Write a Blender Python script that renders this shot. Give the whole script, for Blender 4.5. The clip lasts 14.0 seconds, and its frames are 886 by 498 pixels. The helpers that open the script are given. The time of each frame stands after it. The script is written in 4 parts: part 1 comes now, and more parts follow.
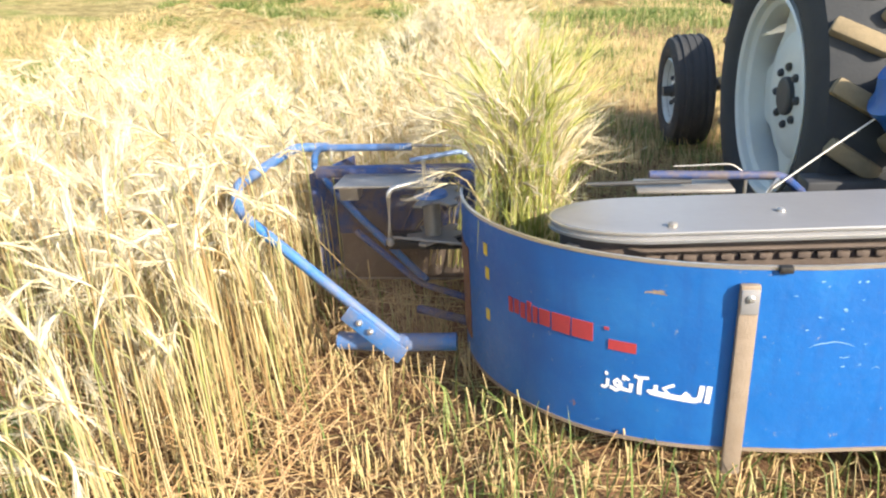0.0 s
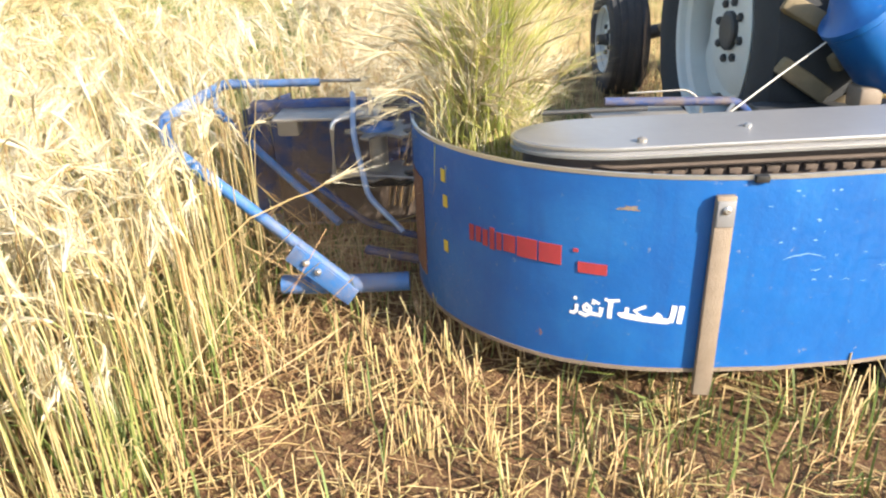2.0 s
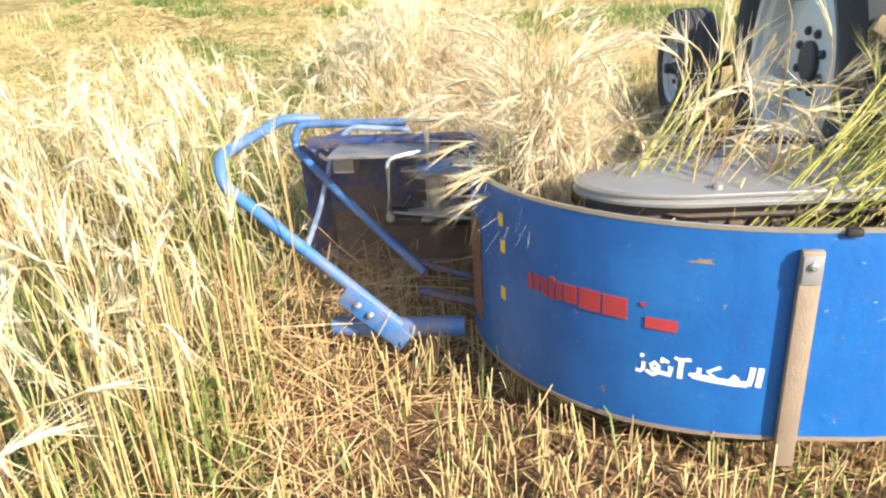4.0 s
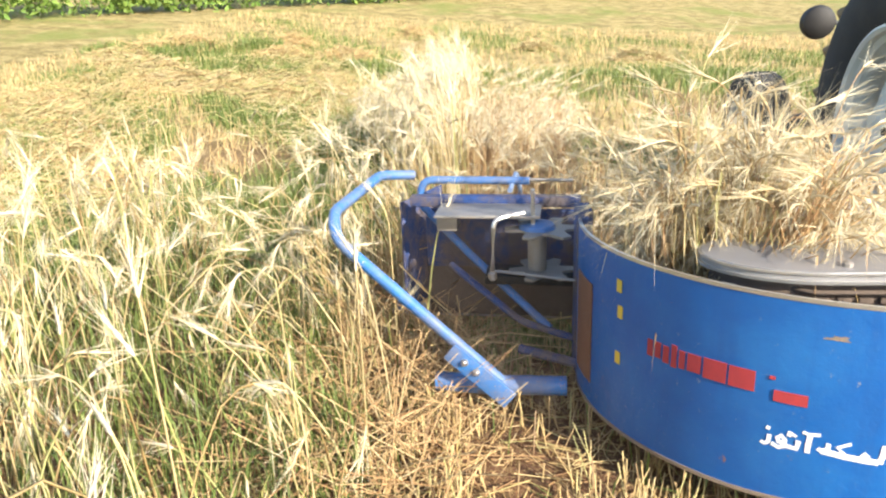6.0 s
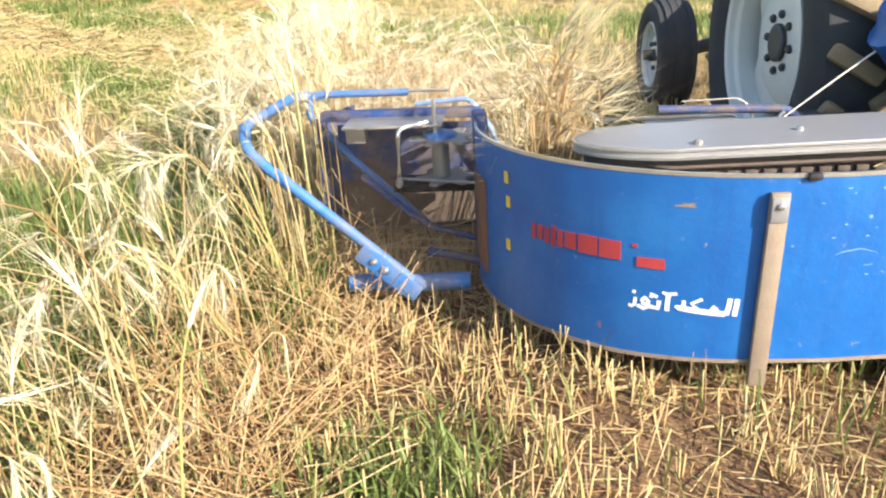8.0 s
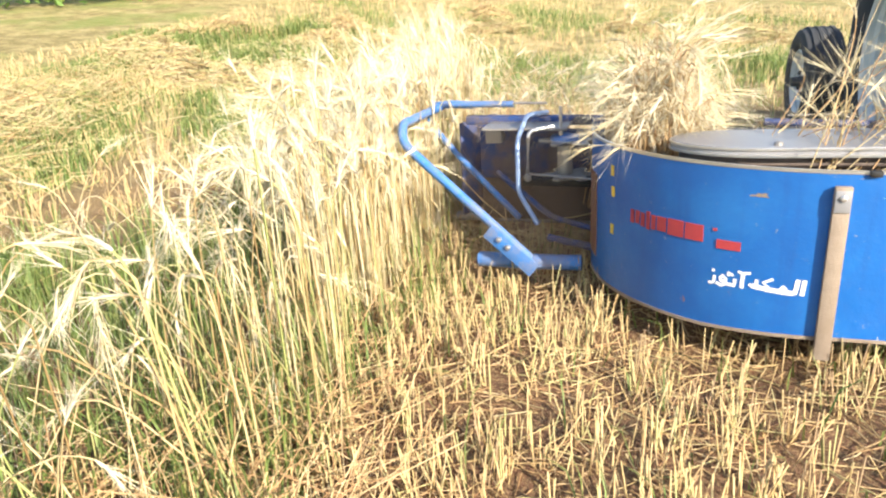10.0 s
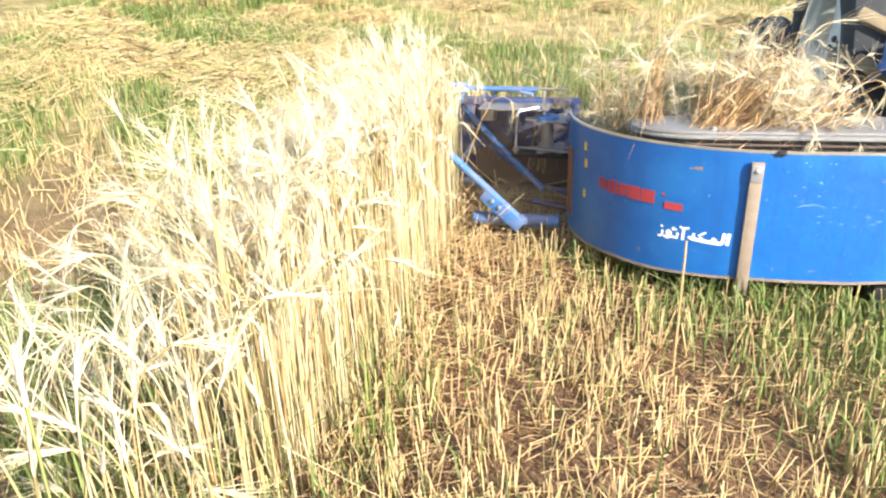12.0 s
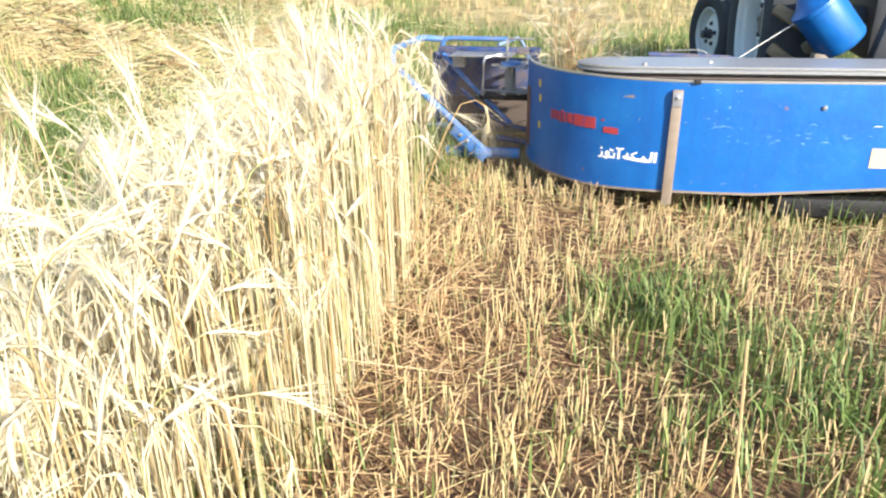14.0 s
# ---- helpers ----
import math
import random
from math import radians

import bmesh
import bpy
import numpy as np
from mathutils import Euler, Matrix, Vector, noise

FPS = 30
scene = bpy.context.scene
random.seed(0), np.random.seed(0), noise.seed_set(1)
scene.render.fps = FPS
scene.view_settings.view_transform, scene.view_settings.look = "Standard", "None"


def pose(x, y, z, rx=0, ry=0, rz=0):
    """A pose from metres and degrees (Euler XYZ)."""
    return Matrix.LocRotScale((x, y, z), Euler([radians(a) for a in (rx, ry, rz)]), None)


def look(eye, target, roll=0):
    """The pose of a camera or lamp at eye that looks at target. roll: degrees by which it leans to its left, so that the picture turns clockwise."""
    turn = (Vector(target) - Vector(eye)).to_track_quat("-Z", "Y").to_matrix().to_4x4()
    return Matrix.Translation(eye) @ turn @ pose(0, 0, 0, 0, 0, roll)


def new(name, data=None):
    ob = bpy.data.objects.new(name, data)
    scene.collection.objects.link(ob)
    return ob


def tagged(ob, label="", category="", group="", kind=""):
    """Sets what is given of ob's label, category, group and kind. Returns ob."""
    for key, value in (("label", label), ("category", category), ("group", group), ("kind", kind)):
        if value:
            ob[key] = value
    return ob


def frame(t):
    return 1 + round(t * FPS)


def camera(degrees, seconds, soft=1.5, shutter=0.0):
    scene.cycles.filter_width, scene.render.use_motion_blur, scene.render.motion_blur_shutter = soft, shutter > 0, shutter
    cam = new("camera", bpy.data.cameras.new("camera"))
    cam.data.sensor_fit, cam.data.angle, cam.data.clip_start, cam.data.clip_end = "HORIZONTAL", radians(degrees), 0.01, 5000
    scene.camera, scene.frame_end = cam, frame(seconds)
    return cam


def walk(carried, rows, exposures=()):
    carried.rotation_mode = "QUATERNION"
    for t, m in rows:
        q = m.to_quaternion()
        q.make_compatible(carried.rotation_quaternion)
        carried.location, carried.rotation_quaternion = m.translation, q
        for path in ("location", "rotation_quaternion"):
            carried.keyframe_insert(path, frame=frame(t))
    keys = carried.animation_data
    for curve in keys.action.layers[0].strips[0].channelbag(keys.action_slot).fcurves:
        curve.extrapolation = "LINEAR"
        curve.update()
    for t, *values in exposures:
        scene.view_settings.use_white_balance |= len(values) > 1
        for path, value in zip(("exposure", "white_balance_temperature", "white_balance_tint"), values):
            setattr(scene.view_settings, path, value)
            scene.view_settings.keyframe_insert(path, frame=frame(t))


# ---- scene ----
cam = camera(62.2, 14.0, soft=2.2)
# seconds, eye, target, roll
PATH = [
    (0, (0.406, 0.079, 1.261), (0.116, 1.921, 0.537), -3.4),
    (0.5, (0.400, 0.403, 1.183), (0.077, 2.212, 0.395), -5.2),
    (1, (0.447, 0.802, 1.200), (0.149, 2.637, 0.462), -5.1),
    (1.5, (0.324, 1.228, 1.084), (0.194, 3.074, 0.326), -5.6),
    (2, (0.304, 1.581, 1.112), (0.219, 3.410, 0.307), -2.4),
    (2.5, (0.287, 1.972, 1.105), (0.077, 3.815, 0.357), -4.5),
    (3, (0.317, 2.318, 1.153), (0.039, 4.139, 0.373), -4.1),
    (5.5, (0.200, 4.228, 1.086), (0.007, 6.113, 0.447), -2.3),
    (6, (0.082, 4.502, 1.208), (-0.240, 6.374, 0.581), -2.2),
    (6.5, (0.202, 4.947, 1.134), (-0.301, 6.784, 0.526), -5.4),
    (7, (0.244, 5.074, 1.099), (-0.183, 6.948, 0.545), -4.8),
    (7.5, (0.191, 5.480, 1.065), (0.115, 7.316, 0.274), -2.3),
    (8, (0.238, 5.761, 1.109), (0.051, 7.604, 0.357), -3.3),
    (10.5, (0.431, 6.984, 1.099), (-0.180, 8.771, 0.440), -3.2),
    (11, (0.348, 7.199, 1.127), (-0.086, 9.024, 0.435), -1.0),
    (11.5, (0.221, 7.461, 1.225), (-0.234, 9.284, 0.540), -0.4),
    (12, (0.202, 7.618, 1.272), (-0.316, 9.399, 0.523), -2.0),
    (12.5, (0.199, 7.855, 1.185), (-0.480, 9.617, 0.524), -1.6),
    (13, (0.222, 7.964, 1.066), (-0.399, 9.725, 0.350), -0.6),
    (13.5, (0.107, 8.157, 1.151), (-0.468, 9.942, 0.454), -0.2),
    (14, (0.077, 8.514, 1.163), (-0.408, 10.327, 0.367), -1.1),
]
walk(cam, [(t, look(e, g, r)) for t, e, g, r in PATH], exposures=[(0.0, 1.37, 6500, 10), (5.5, 1.42, 6500, 10), (7.5, 1.44, 6450, 10), (8.0, 1.42, 6450, 10), (10.5, 1.49, 6350, 10), (11.5, 1.54, 6250, 10), (12.5, 1.44, 6100, 10), (14.0, 1.35, 5850, 9)])

# ---- light ----
SUN_EL, SUN_AZ = 27.0, 130.0   # degrees; azimuth clockwise from +y
world = bpy.data.worlds.new("world")
scene.world = world
world.use_nodes = True
wn = world.node_tree.nodes
sky = wn.new("ShaderNodeTexSky")
sky.sky_type = "NISHITA"
sky.sun_disc = False
sky.sun_elevation = radians(SUN_EL)
sky.sun_rotation = radians(SUN_AZ)
wn["Background"].inputs["Strength"].default_value = 0.14
world.node_tree.links.new(sky.outputs["Color"], wn["Background"].inputs["Color"])
sun_data = bpy.data.lights.new("sun", "SUN")
sun_data.energy, sun_data.angle, sun_data.color = 4.6, radians(0.6), (1.0, 0.915, 0.79)
sun = new("sun", sun_data)
sd = Vector((math.sin(radians(SUN_AZ)) * math.cos(radians(SUN_EL)), math.cos(radians(SUN_AZ)) * math.cos(radians(SUN_EL)), math.sin(radians(SUN_EL))))
sun.matrix_world = look(sd * 30, (0, 0, 0))

SPEED = 0.72


def machine_xy(t):
    """How far the tractor and its reaper have driven by t seconds."""
    return float(np.interp(t, [0, 10, 11, 11.5, 12, 12.5, 13, 13.5, 14], [0, 0, -.06, -.15, -.27, -.37, -.48, -.55, -.6])), SPEED * t


# ---- materials ----
def material(name, build):
    m = bpy.data.materials.new(name)
    m.use_nodes = True
    nt = m.node_tree
    build(nt, nt.nodes["Principled BSDF"], lambda a, b: nt.links.new(a, b))
    return m


def ramp(nt, fac, stops):
    r = nt.nodes.new("ShaderNodeValToRGB")
    el = r.color_ramp.elements
    while len(el) < len(stops):
        el.new(0.5)
    for e, (p, c) in zip(el, stops):
        e.position, e.color = p, (*c, 1)
    nt.links.new(fac, r.inputs["Fac"])
    return r.outputs["Color"]


def noise_tex(nt, scale, detail=5, rough=0.6, coord="Object"):
    n = nt.nodes.new("ShaderNodeTexNoise")
    n.inputs["Scale"].default_value, n.inputs["Detail"].default_value, n.inputs["Roughness"].default_value = scale, detail, rough
    tc = nt.nodes.new("ShaderNodeTexCoord")
    nt.links.new(tc.outputs[coord], n.inputs["Vector"])
    return n.outputs["Fac"]


def mix(nt, fac, a, b):
    m = nt.nodes.new("ShaderNodeMix")
    m.data_type = "RGBA"
    for s, v in ((m.inputs[0], fac), (m.inputs[6], a), (m.inputs[7], b)):
        if hasattr(v, "is_linked"):
            nt.links.new(v, s)
        else:
            s.default_value = v if isinstance(v, (int, float)) else (*v, 1)
    return m.outputs[2]


def bump(nt, p, fac, strength, dist=0.01):
    b = nt.nodes.new("ShaderNodeBump")
    b.inputs["Strength"].default_value, b.inputs["Distance"].default_value = strength, dist
    nt.links.new(fac, b.inputs["Height"])
    nt.links.new(b.outputs["Normal"], p.inputs["Normal"])


def straw(name, stops, rough=0.55, trans=0.0):
    def build(nt, p, link):
        g = nt.nodes.new("ShaderNodeNewGeometry")
        c = ramp(nt, g.outputs["Random Per Island"], stops)
        c = mix(nt, noise_tex(nt, 9.0), c, mix(nt, 0.35, c, (0.30, 0.17, 0.07)))
        link(c, p.inputs["Base Color"])
        p.inputs["Roughness"].default_value = rough
        p.inputs["Specular IOR Level"].default_value = 0.35
        if trans:
            t = nt.nodes.new("ShaderNodeBsdfTranslucent")
            link(c, t.inputs["Color"])
            ms = nt.nodes.new("ShaderNodeMixShader")
            ms.inputs[0].default_value = trans
            link(p.outputs[0], ms.inputs[1])
            link(t.outputs[0], ms.inputs[2])
            link(ms.outputs[0], nt.nodes["Material Output"].inputs["Surface"])
    return material(name, build)


M_CROP = straw("ripe_straw", [(0.0, (0.36, 0.22, 0.09)), (0.16, (0.52, 0.37, 0.16)), (0.35, (0.66, 0.525, 0.26)), (0.65, (0.74, 0.63, 0.36)), (0.85, (0.57, 0.54, 0.23)), (1.0, (0.38, 0.44, 0.14))], trans=0.33)
# lighter copy of the ripe straw, with the sun's glare put into its colour
M_PALE = straw("pale_straw", [(0.0, (0.50, 0.34, 0.15)), (0.14, (0.64, 0.49, 0.24)), (0.35, (0.74, 0.63, 0.36)), (0.7, (0.80, 0.72, 0.48)), (0.9, (0.70, 0.66, 0.34)), (1.0, (0.50, 0.53, 0.20))], trans=0.36)
M_EAR = straw("ripe_ears", [(0.0, (0.68, 0.55, 0.30)), (0.5, (0.78, 0.70, 0.48)), (1.0, (0.82, 0.77, 0.60))], trans=0.2)
M_STUB = straw("stubble_straw", [(0.0, (0.40, 0.27, 0.15)), (0.4, (0.60, 0.425, 0.18)), (0.75, (0.70, 0.55, 0.27)), (1.0, (0.46, 0.46, 0.18))], trans=0.15)
M_GREEN = straw("green_blades", [(0.0, (0.07, 0.13, 0.03)), (0.5, (0.13, 0.23, 0.05)), (0.85, (0.22, 0.31, 0.08)), (1.0, (0.40, 0.39, 0.14))], trans=0.3)
M_REED = straw("half_green_straw", [(0.0, (0.34, 0.42, 0.07)), (0.45, (0.54, 0.56, 0.14)), (0.8, (0.68, 0.62, 0.26)), (1.0, (0.74, 0.64, 0.36))], trans=0.3)
M_HEDGE = straw("hedge_leaves", [(0.0, (0.08, 0.18, 0.035)), (0.5, (0.15, 0.31, 0.06)), (1.0, (0.28, 0.43, 0.09))], trans=0.4)


def _blue(nt, p, link):
    fine, wide = noise_tex(nt, 60, 6), noise_tex(nt, 5, 6, 0.65)
    base = mix(nt, wide, (0.002, 0.066, 0.26), (0.003, 0.112, 0.37))
    worn = ramp(nt, noise_tex(nt, 38, 8, 0.78), [(0.0, (0, 0, 0)), (0.63, (0, 0, 0)), (0.69, (0.85, 0.85, 0.85)), (1.0, (1, 1, 1))])
    dusty = mix(nt, 0.05, base, (0.22, 0.30, 0.40))
    base = mix(nt, fine, base, dusty)
    base = mix(nt, worn, base, (0.26, 0.25, 0.24))
    chalk = ramp(nt, noise_tex(nt, 2.6, 7, 0.6), [(0.0, (0, 0, 0)), (0.47, (0, 0, 0)), (0.68, (0.42, 0.42, 0.42)), (1.0, (0.5, 0.5, 0.5))])
    base = mix(nt, chalk, base, (0.035, 0.20, 0.46))
    runs = nt.nodes.new("ShaderNodeTexNoise")
    runs.inputs["Scale"].default_value, runs.inputs["Detail"].default_value = 1.0, 6
    squash = nt.nodes.new("ShaderNodeMapping")
    squash.inputs["Scale"].default_value = (26, 26, 1.6)
    link(nt.nodes.new("ShaderNodeTexCoord").outputs["Object"], squash.inputs["Vector"])
    link(squash.outputs["Vector"], runs.inputs["Vector"])
    base = mix(nt, ramp(nt, runs.outputs["Fac"], [(0.0, (0, 0, 0)), (0.55, (0, 0, 0)), (0.75, (0.35, 0.35, 0.35)), (1.0, (0.4, 0.4, 0.4))]), base, (0.012, 0.055, 0.20))
    rust = ramp(nt, noise_tex(nt, 7.3, 9, 0.75), [(0.0, (0, 0, 0)), (0.665, (0, 0, 0)), (0.71, (1, 1, 1)), (1.0, (1, 1, 1))])
    link(mix(nt, rust, base, (0.22, 0.10, 0.045)), p.inputs["Base Color"])
    link(ramp(nt, fine, [(0.3, (0.30, 0.30, 0.30)), (0.8, (0.55, 0.55, 0.55))]), p.inputs["Roughness"])
    bump(nt, p, wide, 0.25, 0.02)


M_BLUE = material("worn_blue_paint", _blue)


def _plain(c1, c2, scale, rough, metal=0.0, bmp=0.2, spec=0.5):
    def build(nt, p, link):
        a, b = noise_tex(nt, scale, 7, 0.65), noise_tex(nt, scale * 9, 4)
        c = mix(nt, a, c1, c2)
        c = mix(nt, b, c, mix(nt, 0.3, c, tuple(0.55 * a + 0.45 * b * sum(c1) / 0.62 for a, b in zip(c1, (0.25, 0.19, 0.12)))))
        link(c, p.inputs["Base Color"])
        p.inputs["Roughness"].default_value, p.inputs["Metallic"].default_value = rough, metal
        p.inputs["Specular IOR Level"].default_value = spec
        bump(nt, p, b, bmp, 0.004)
    return build


def _tube_paint(nt, p, link):
    c = mix(nt, noise_tex(nt, 14, 7), (0.012, 0.105, 0.34), (0.045, 0.19, 0.46))
    chips = ramp(nt, noise_tex(nt, 55, 9, 0.8), [(0.0, (0, 0, 0)), (0.60, (0, 0, 0)), (0.66, (1, 1, 1)), (1.0, (1, 1, 1))])
    # grime, spread wider to paint in the haze that greys the tube
    dirt_haze = ramp(nt, noise_tex(nt, 9, 8, 0.7), [(0.0, (0, 0, 0)), (0.40, (0, 0, 0)), (0.65, (0.6, 0.6, 0.6)), (1.0, (0.6, 0.6, 0.6))])
    c = mix(nt, dirt_haze, c, (0.20, 0.18, 0.17))
    link(mix(nt, chips, c, (0.24, 0.20, 0.17)), p.inputs["Base Color"])
    link(ramp(nt, noise_tex(nt, 30), [(0.3, (0.32, 0.32, 0.32)), (0.8, (0.62, 0.62, 0.62))]), p.inputs["Roughness"])
    bump(nt, p, chips, 0.3, 0.002)


M_TUBE = material("chipped_blue_tube_paint", _tube_paint)


def _grimy_blue(nt, p, link):
    c = mix(nt, noise_tex(nt, 12, 7), (0.008, 0.032, 0.13), (0.014, 0.060, 0.21))
    dust = ramp(nt, noise_tex(nt, 9, 9, 0.75), [(0.0, (0, 0, 0)), (0.42, (0, 0, 0)), (0.58, (0.85, 0.85, 0.85)), (1.0, (1, 1, 1))])
    c = mix(nt, dust, c, mix(nt, noise_tex(nt, 60, 5), (0.07, 0.052, 0.045), (0.17, 0.125, 0.09)))
    link(c, p.inputs["Base Color"])
    p.inputs["Roughness"].default_value = 0.7
    bump(nt, p, dust, 0.3, 0.003)


M_DBLUE = material("dusty_dark_blue_paint", _grimy_blue)
M_RUST = material("rusty_flat_steel", _plain((0.20, 0.145, 0.10), (0.33, 0.265, 0.20), 22, 0.7, 0.2, 0.5))
M_RUSTY = material("brown_rust", _plain((0.14, 0.06, 0.03), (0.26, 0.12, 0.06), 30, 0.85, 0.1, 0.6))
M_DECK = material("dusty_grey_steel", _plain((0.205, 0.203, 0.210), (0.280, 0.276, 0.280), 6, 0.42, 0.2, 0.15))
M_EDGE = material("bare_bright_steel", _plain((0.50, 0.48, 0.45), (0.66, 0.64, 0.60), 20, 0.3, 0.8, 0.15))
M_WORN = material("worn_pale_blue_paint", _plain((0.09, 0.20, 0.44), (0.36, 0.43, 0.52), 30, 0.45, 0.1, 0.2))
M_STEEL = material("grimy_steel", _plain((0.22, 0.20, 0.18), (0.42, 0.39, 0.35), 18, 0.5, 0.5, 0.3))
M_BLACK = material("black_greasy_iron", _plain((0.010, 0.009, 0.008), (0.022, 0.019, 0.016), 25, 0.6, 0.2, 0.4))
M_TYRE = material("dusty_tyre_rubber", _plain((0.030, 0.033, 0.038), (0.060, 0.060, 0.058), 9, 0.85, 0.0, 0.4, 0.25))
M_MUD = material("dry_mud_on_rubber", _plain((0.13, 0.10, 0.065), (0.40, 0.31, 0.18), 11, 0.95, 0.0, 0.6, 0.1))
M_RIM = material("dusty_white_rim_paint", _plain((0.52, 0.55, 0.52), (0.66, 0.69, 0.65), 8, 0.5, 0.0, 0.2))
M_IRON = material("dark_tractor_iron", _plain((0.03, 0.032, 0.036), (0.08, 0.078, 0.075), 12, 0.6, 0.1, 0.3))
M_RED = material("faded_red_sticker", _plain((0.26, 0.026, 0.040), (0.46, 0.034, 0.035), 45, 0.6))
M_WHITE = material("white_paint_strokes", _plain((0.74, 0.74, 0.70), (0.82, 0.82, 0.80), 40, 0.6))
M_YELLOW = material("yellow_sticker", _plain((0.62, 0.40, 0.02), (0.72, 0.50, 0.05), 40, 0.5))
M_SCUFF = material("pale_scuffed_paint", _plain((0.10, 0.24, 0.42), (0.20, 0.36, 0.54), 60, 0.6))
M_TAN = material("worn_tan_sticker", _plain((0.46, 0.36, 0.20), (0.60, 0.50, 0.32), 30, 0.7))
M_GUARD = material("dusty_dark_guard", _plain((0.060, 0.044, 0.034), (0.16, 0.115, 0.085), 9, 0.9, 0.0, 0.4))
M_ROPE = material("pale_rope", _plain((0.55, 0.52, 0.46), (0.72, 0.70, 0.64), 80, 0.8))
M_BROWN = straw("reddish_brown_straw", [(0.0, (0.36, 0.20, 0.09)), (0.4, (0.56, 0.36, 0.17)), (0.8, (0.66, 0.48, 0.25)), (1.0, (0.72, 0.60, 0.34))], trans=0.15)
M_BARK = material("pale_bark", _plain((0.30, 0.26, 0.20), (0.48, 0.43, 0.36), 10, 0.8, 0.0, 0.5))


def _ground(nt, p, link):
    soil = mix(nt, noise_tex(nt, 30, 8, 0.7), (0.125, 0.062, 0.036), (0.26, 0.145, 0.085))
    chaff = ramp(nt, noise_tex(nt, 90, 8, 0.85), [(0.0, (0, 0, 0)), (0.50, (0, 0, 0)), (0.60, (1, 1, 1)), (1.0, (1, 1, 1))])
    near = mix(nt, chaff, soil, (0.45, 0.32, 0.14))
    # the dark stops also paint in shadow gaps between lying straw
    field = ramp(nt, noise_tex(nt, 2.2, 10, 0.80), [(0.0, (0.13, 0.105, 0.045)), (0.44, (0.18, 0.15, 0.06)), (0.54, (0.36, 0.29, 0.13)), (0.66, (0.50, 0.42, 0.21)), (1.0, (0.60, 0.52, 0.30))])
    green = ramp(nt, noise_tex(nt, 0.42, 6, 0.6), [(0.0, (0, 0, 0)), (0.50, (0, 0, 0)), (0.62, (0.85, 0.85, 0.85)), (1.0, (0.85, 0.85, 0.85))])
    field = mix(nt, green, field, (0.17, 0.21, 0.055))
    field = mix(nt, chaff, field, (0.34, 0.24, 0.10))
    # stubble grows closed with distance from the driven strip
    tc = nt.nodes.new("ShaderNodeTexCoord")
    sep = nt.nodes.new("ShaderNodeSeparateXYZ")
    link(tc.outputs["Object"], sep.inputs[0])
    far = nt.nodes.new("ShaderNodeMapRange")
    far.inputs[1].default_value, far.inputs[2].default_value = 13.0, 17.0
    link(sep.outputs["Y"], far.inputs[0])
    left = nt.nodes.new("ShaderNodeMapRange")
    left.inputs[1].default_value, left.inputs[2].default_value = -2.2, -4.5
    link(sep.outputs["X"], left.inputs[0])
    mx = nt.nodes.new("ShaderNodeMath")
    mx.operation = "MAXIMUM"
    link(far.outputs[0], mx.inputs[0])
    link(left.outputs[0], mx.inputs[1])
    right = nt.nodes.new("ShaderNodeMapRange")
    right.inputs[1].default_value, right.inputs[2].default_value = 2.4, 5.5
    link(sep.outputs["X"], right.inputs[0])
    back = nt.nodes.new("ShaderNodeMapRange")
    back.inputs[1].default_value, back.inputs[2].default_value = -0.6, -3.5
    link(sep.outputs["Y"], back.inputs[0])
    for other in (right, back):
        m2 = nt.nodes.new("ShaderNodeMath")
        m2.operation = "MAXIMUM"
        link(mx.outputs[0], m2.inputs[0])
        link(other.outputs[0], m2.inputs[1])
        mx = m2
    link(mix(nt, mx.outputs[0], near, field), p.inputs["Base Color"])
    p.inputs["Roughness"].default_value = 0.95
    p.inputs["Specular IOR Level"].default_value = 0.1
    bump(nt, p, noise_tex(nt, 40, 8, 0.75), 0.8, 0.03)


M_GROUND = material("stubble_soil", _ground)


# ---- mesh helpers ----
def mesh_object(name, verts, faces, materials, midx=None, parent=None, smooth=False):
    me = bpy.data.meshes.new(name)
    me.from_pydata(verts, [], faces)
    for m in materials:
        me.materials.append(m)
    if midx is not None:
        me.polygons.foreach_set("material_index", np.asarray(midx, dtype=np.int32))
    if smooth:
        me.polygons.foreach_set("use_smooth", np.ones(len(me.polygons), dtype=bool))
    me.update()
    ob = new(name, me)
    ob.parent = parent
    return ob


def part(name, bm, mat, parent, label="", smooth=True):
    me = bpy.data.meshes.new(name)
    bmesh.ops.recalc_face_normals(bm, faces=bm.faces)
    bm.to_mesh(me)
    bm.free()
    me.materials.append(mat)
    if smooth:
        me.polygons.foreach_set("use_smooth", np.ones(len(me.polygons), dtype=bool))
        me.set_sharp_from_angle(angle=radians(38))
    ob = new(name, me)
    ob.parent = parent
    return tagged(ob, label) if label else ob


def box(cx, cy, cz, sx, sy, sz, bevel=0.004, m=None):
    bm = bmesh.new()
    bmesh.ops.create_cube(bm, size=1, matrix=Matrix.Diagonal((sx, sy, sz, 1)))
    if bevel:
        bmesh.ops.bevel(bm, geom=bm.edges[:], offset=bevel, segments=2, profile=0.5, affect="EDGES")
    bmesh.ops.transform(bm, matrix=Matrix.Translation((cx, cy, cz)) @ (m or Matrix()), verts=bm.verts)
    return bm


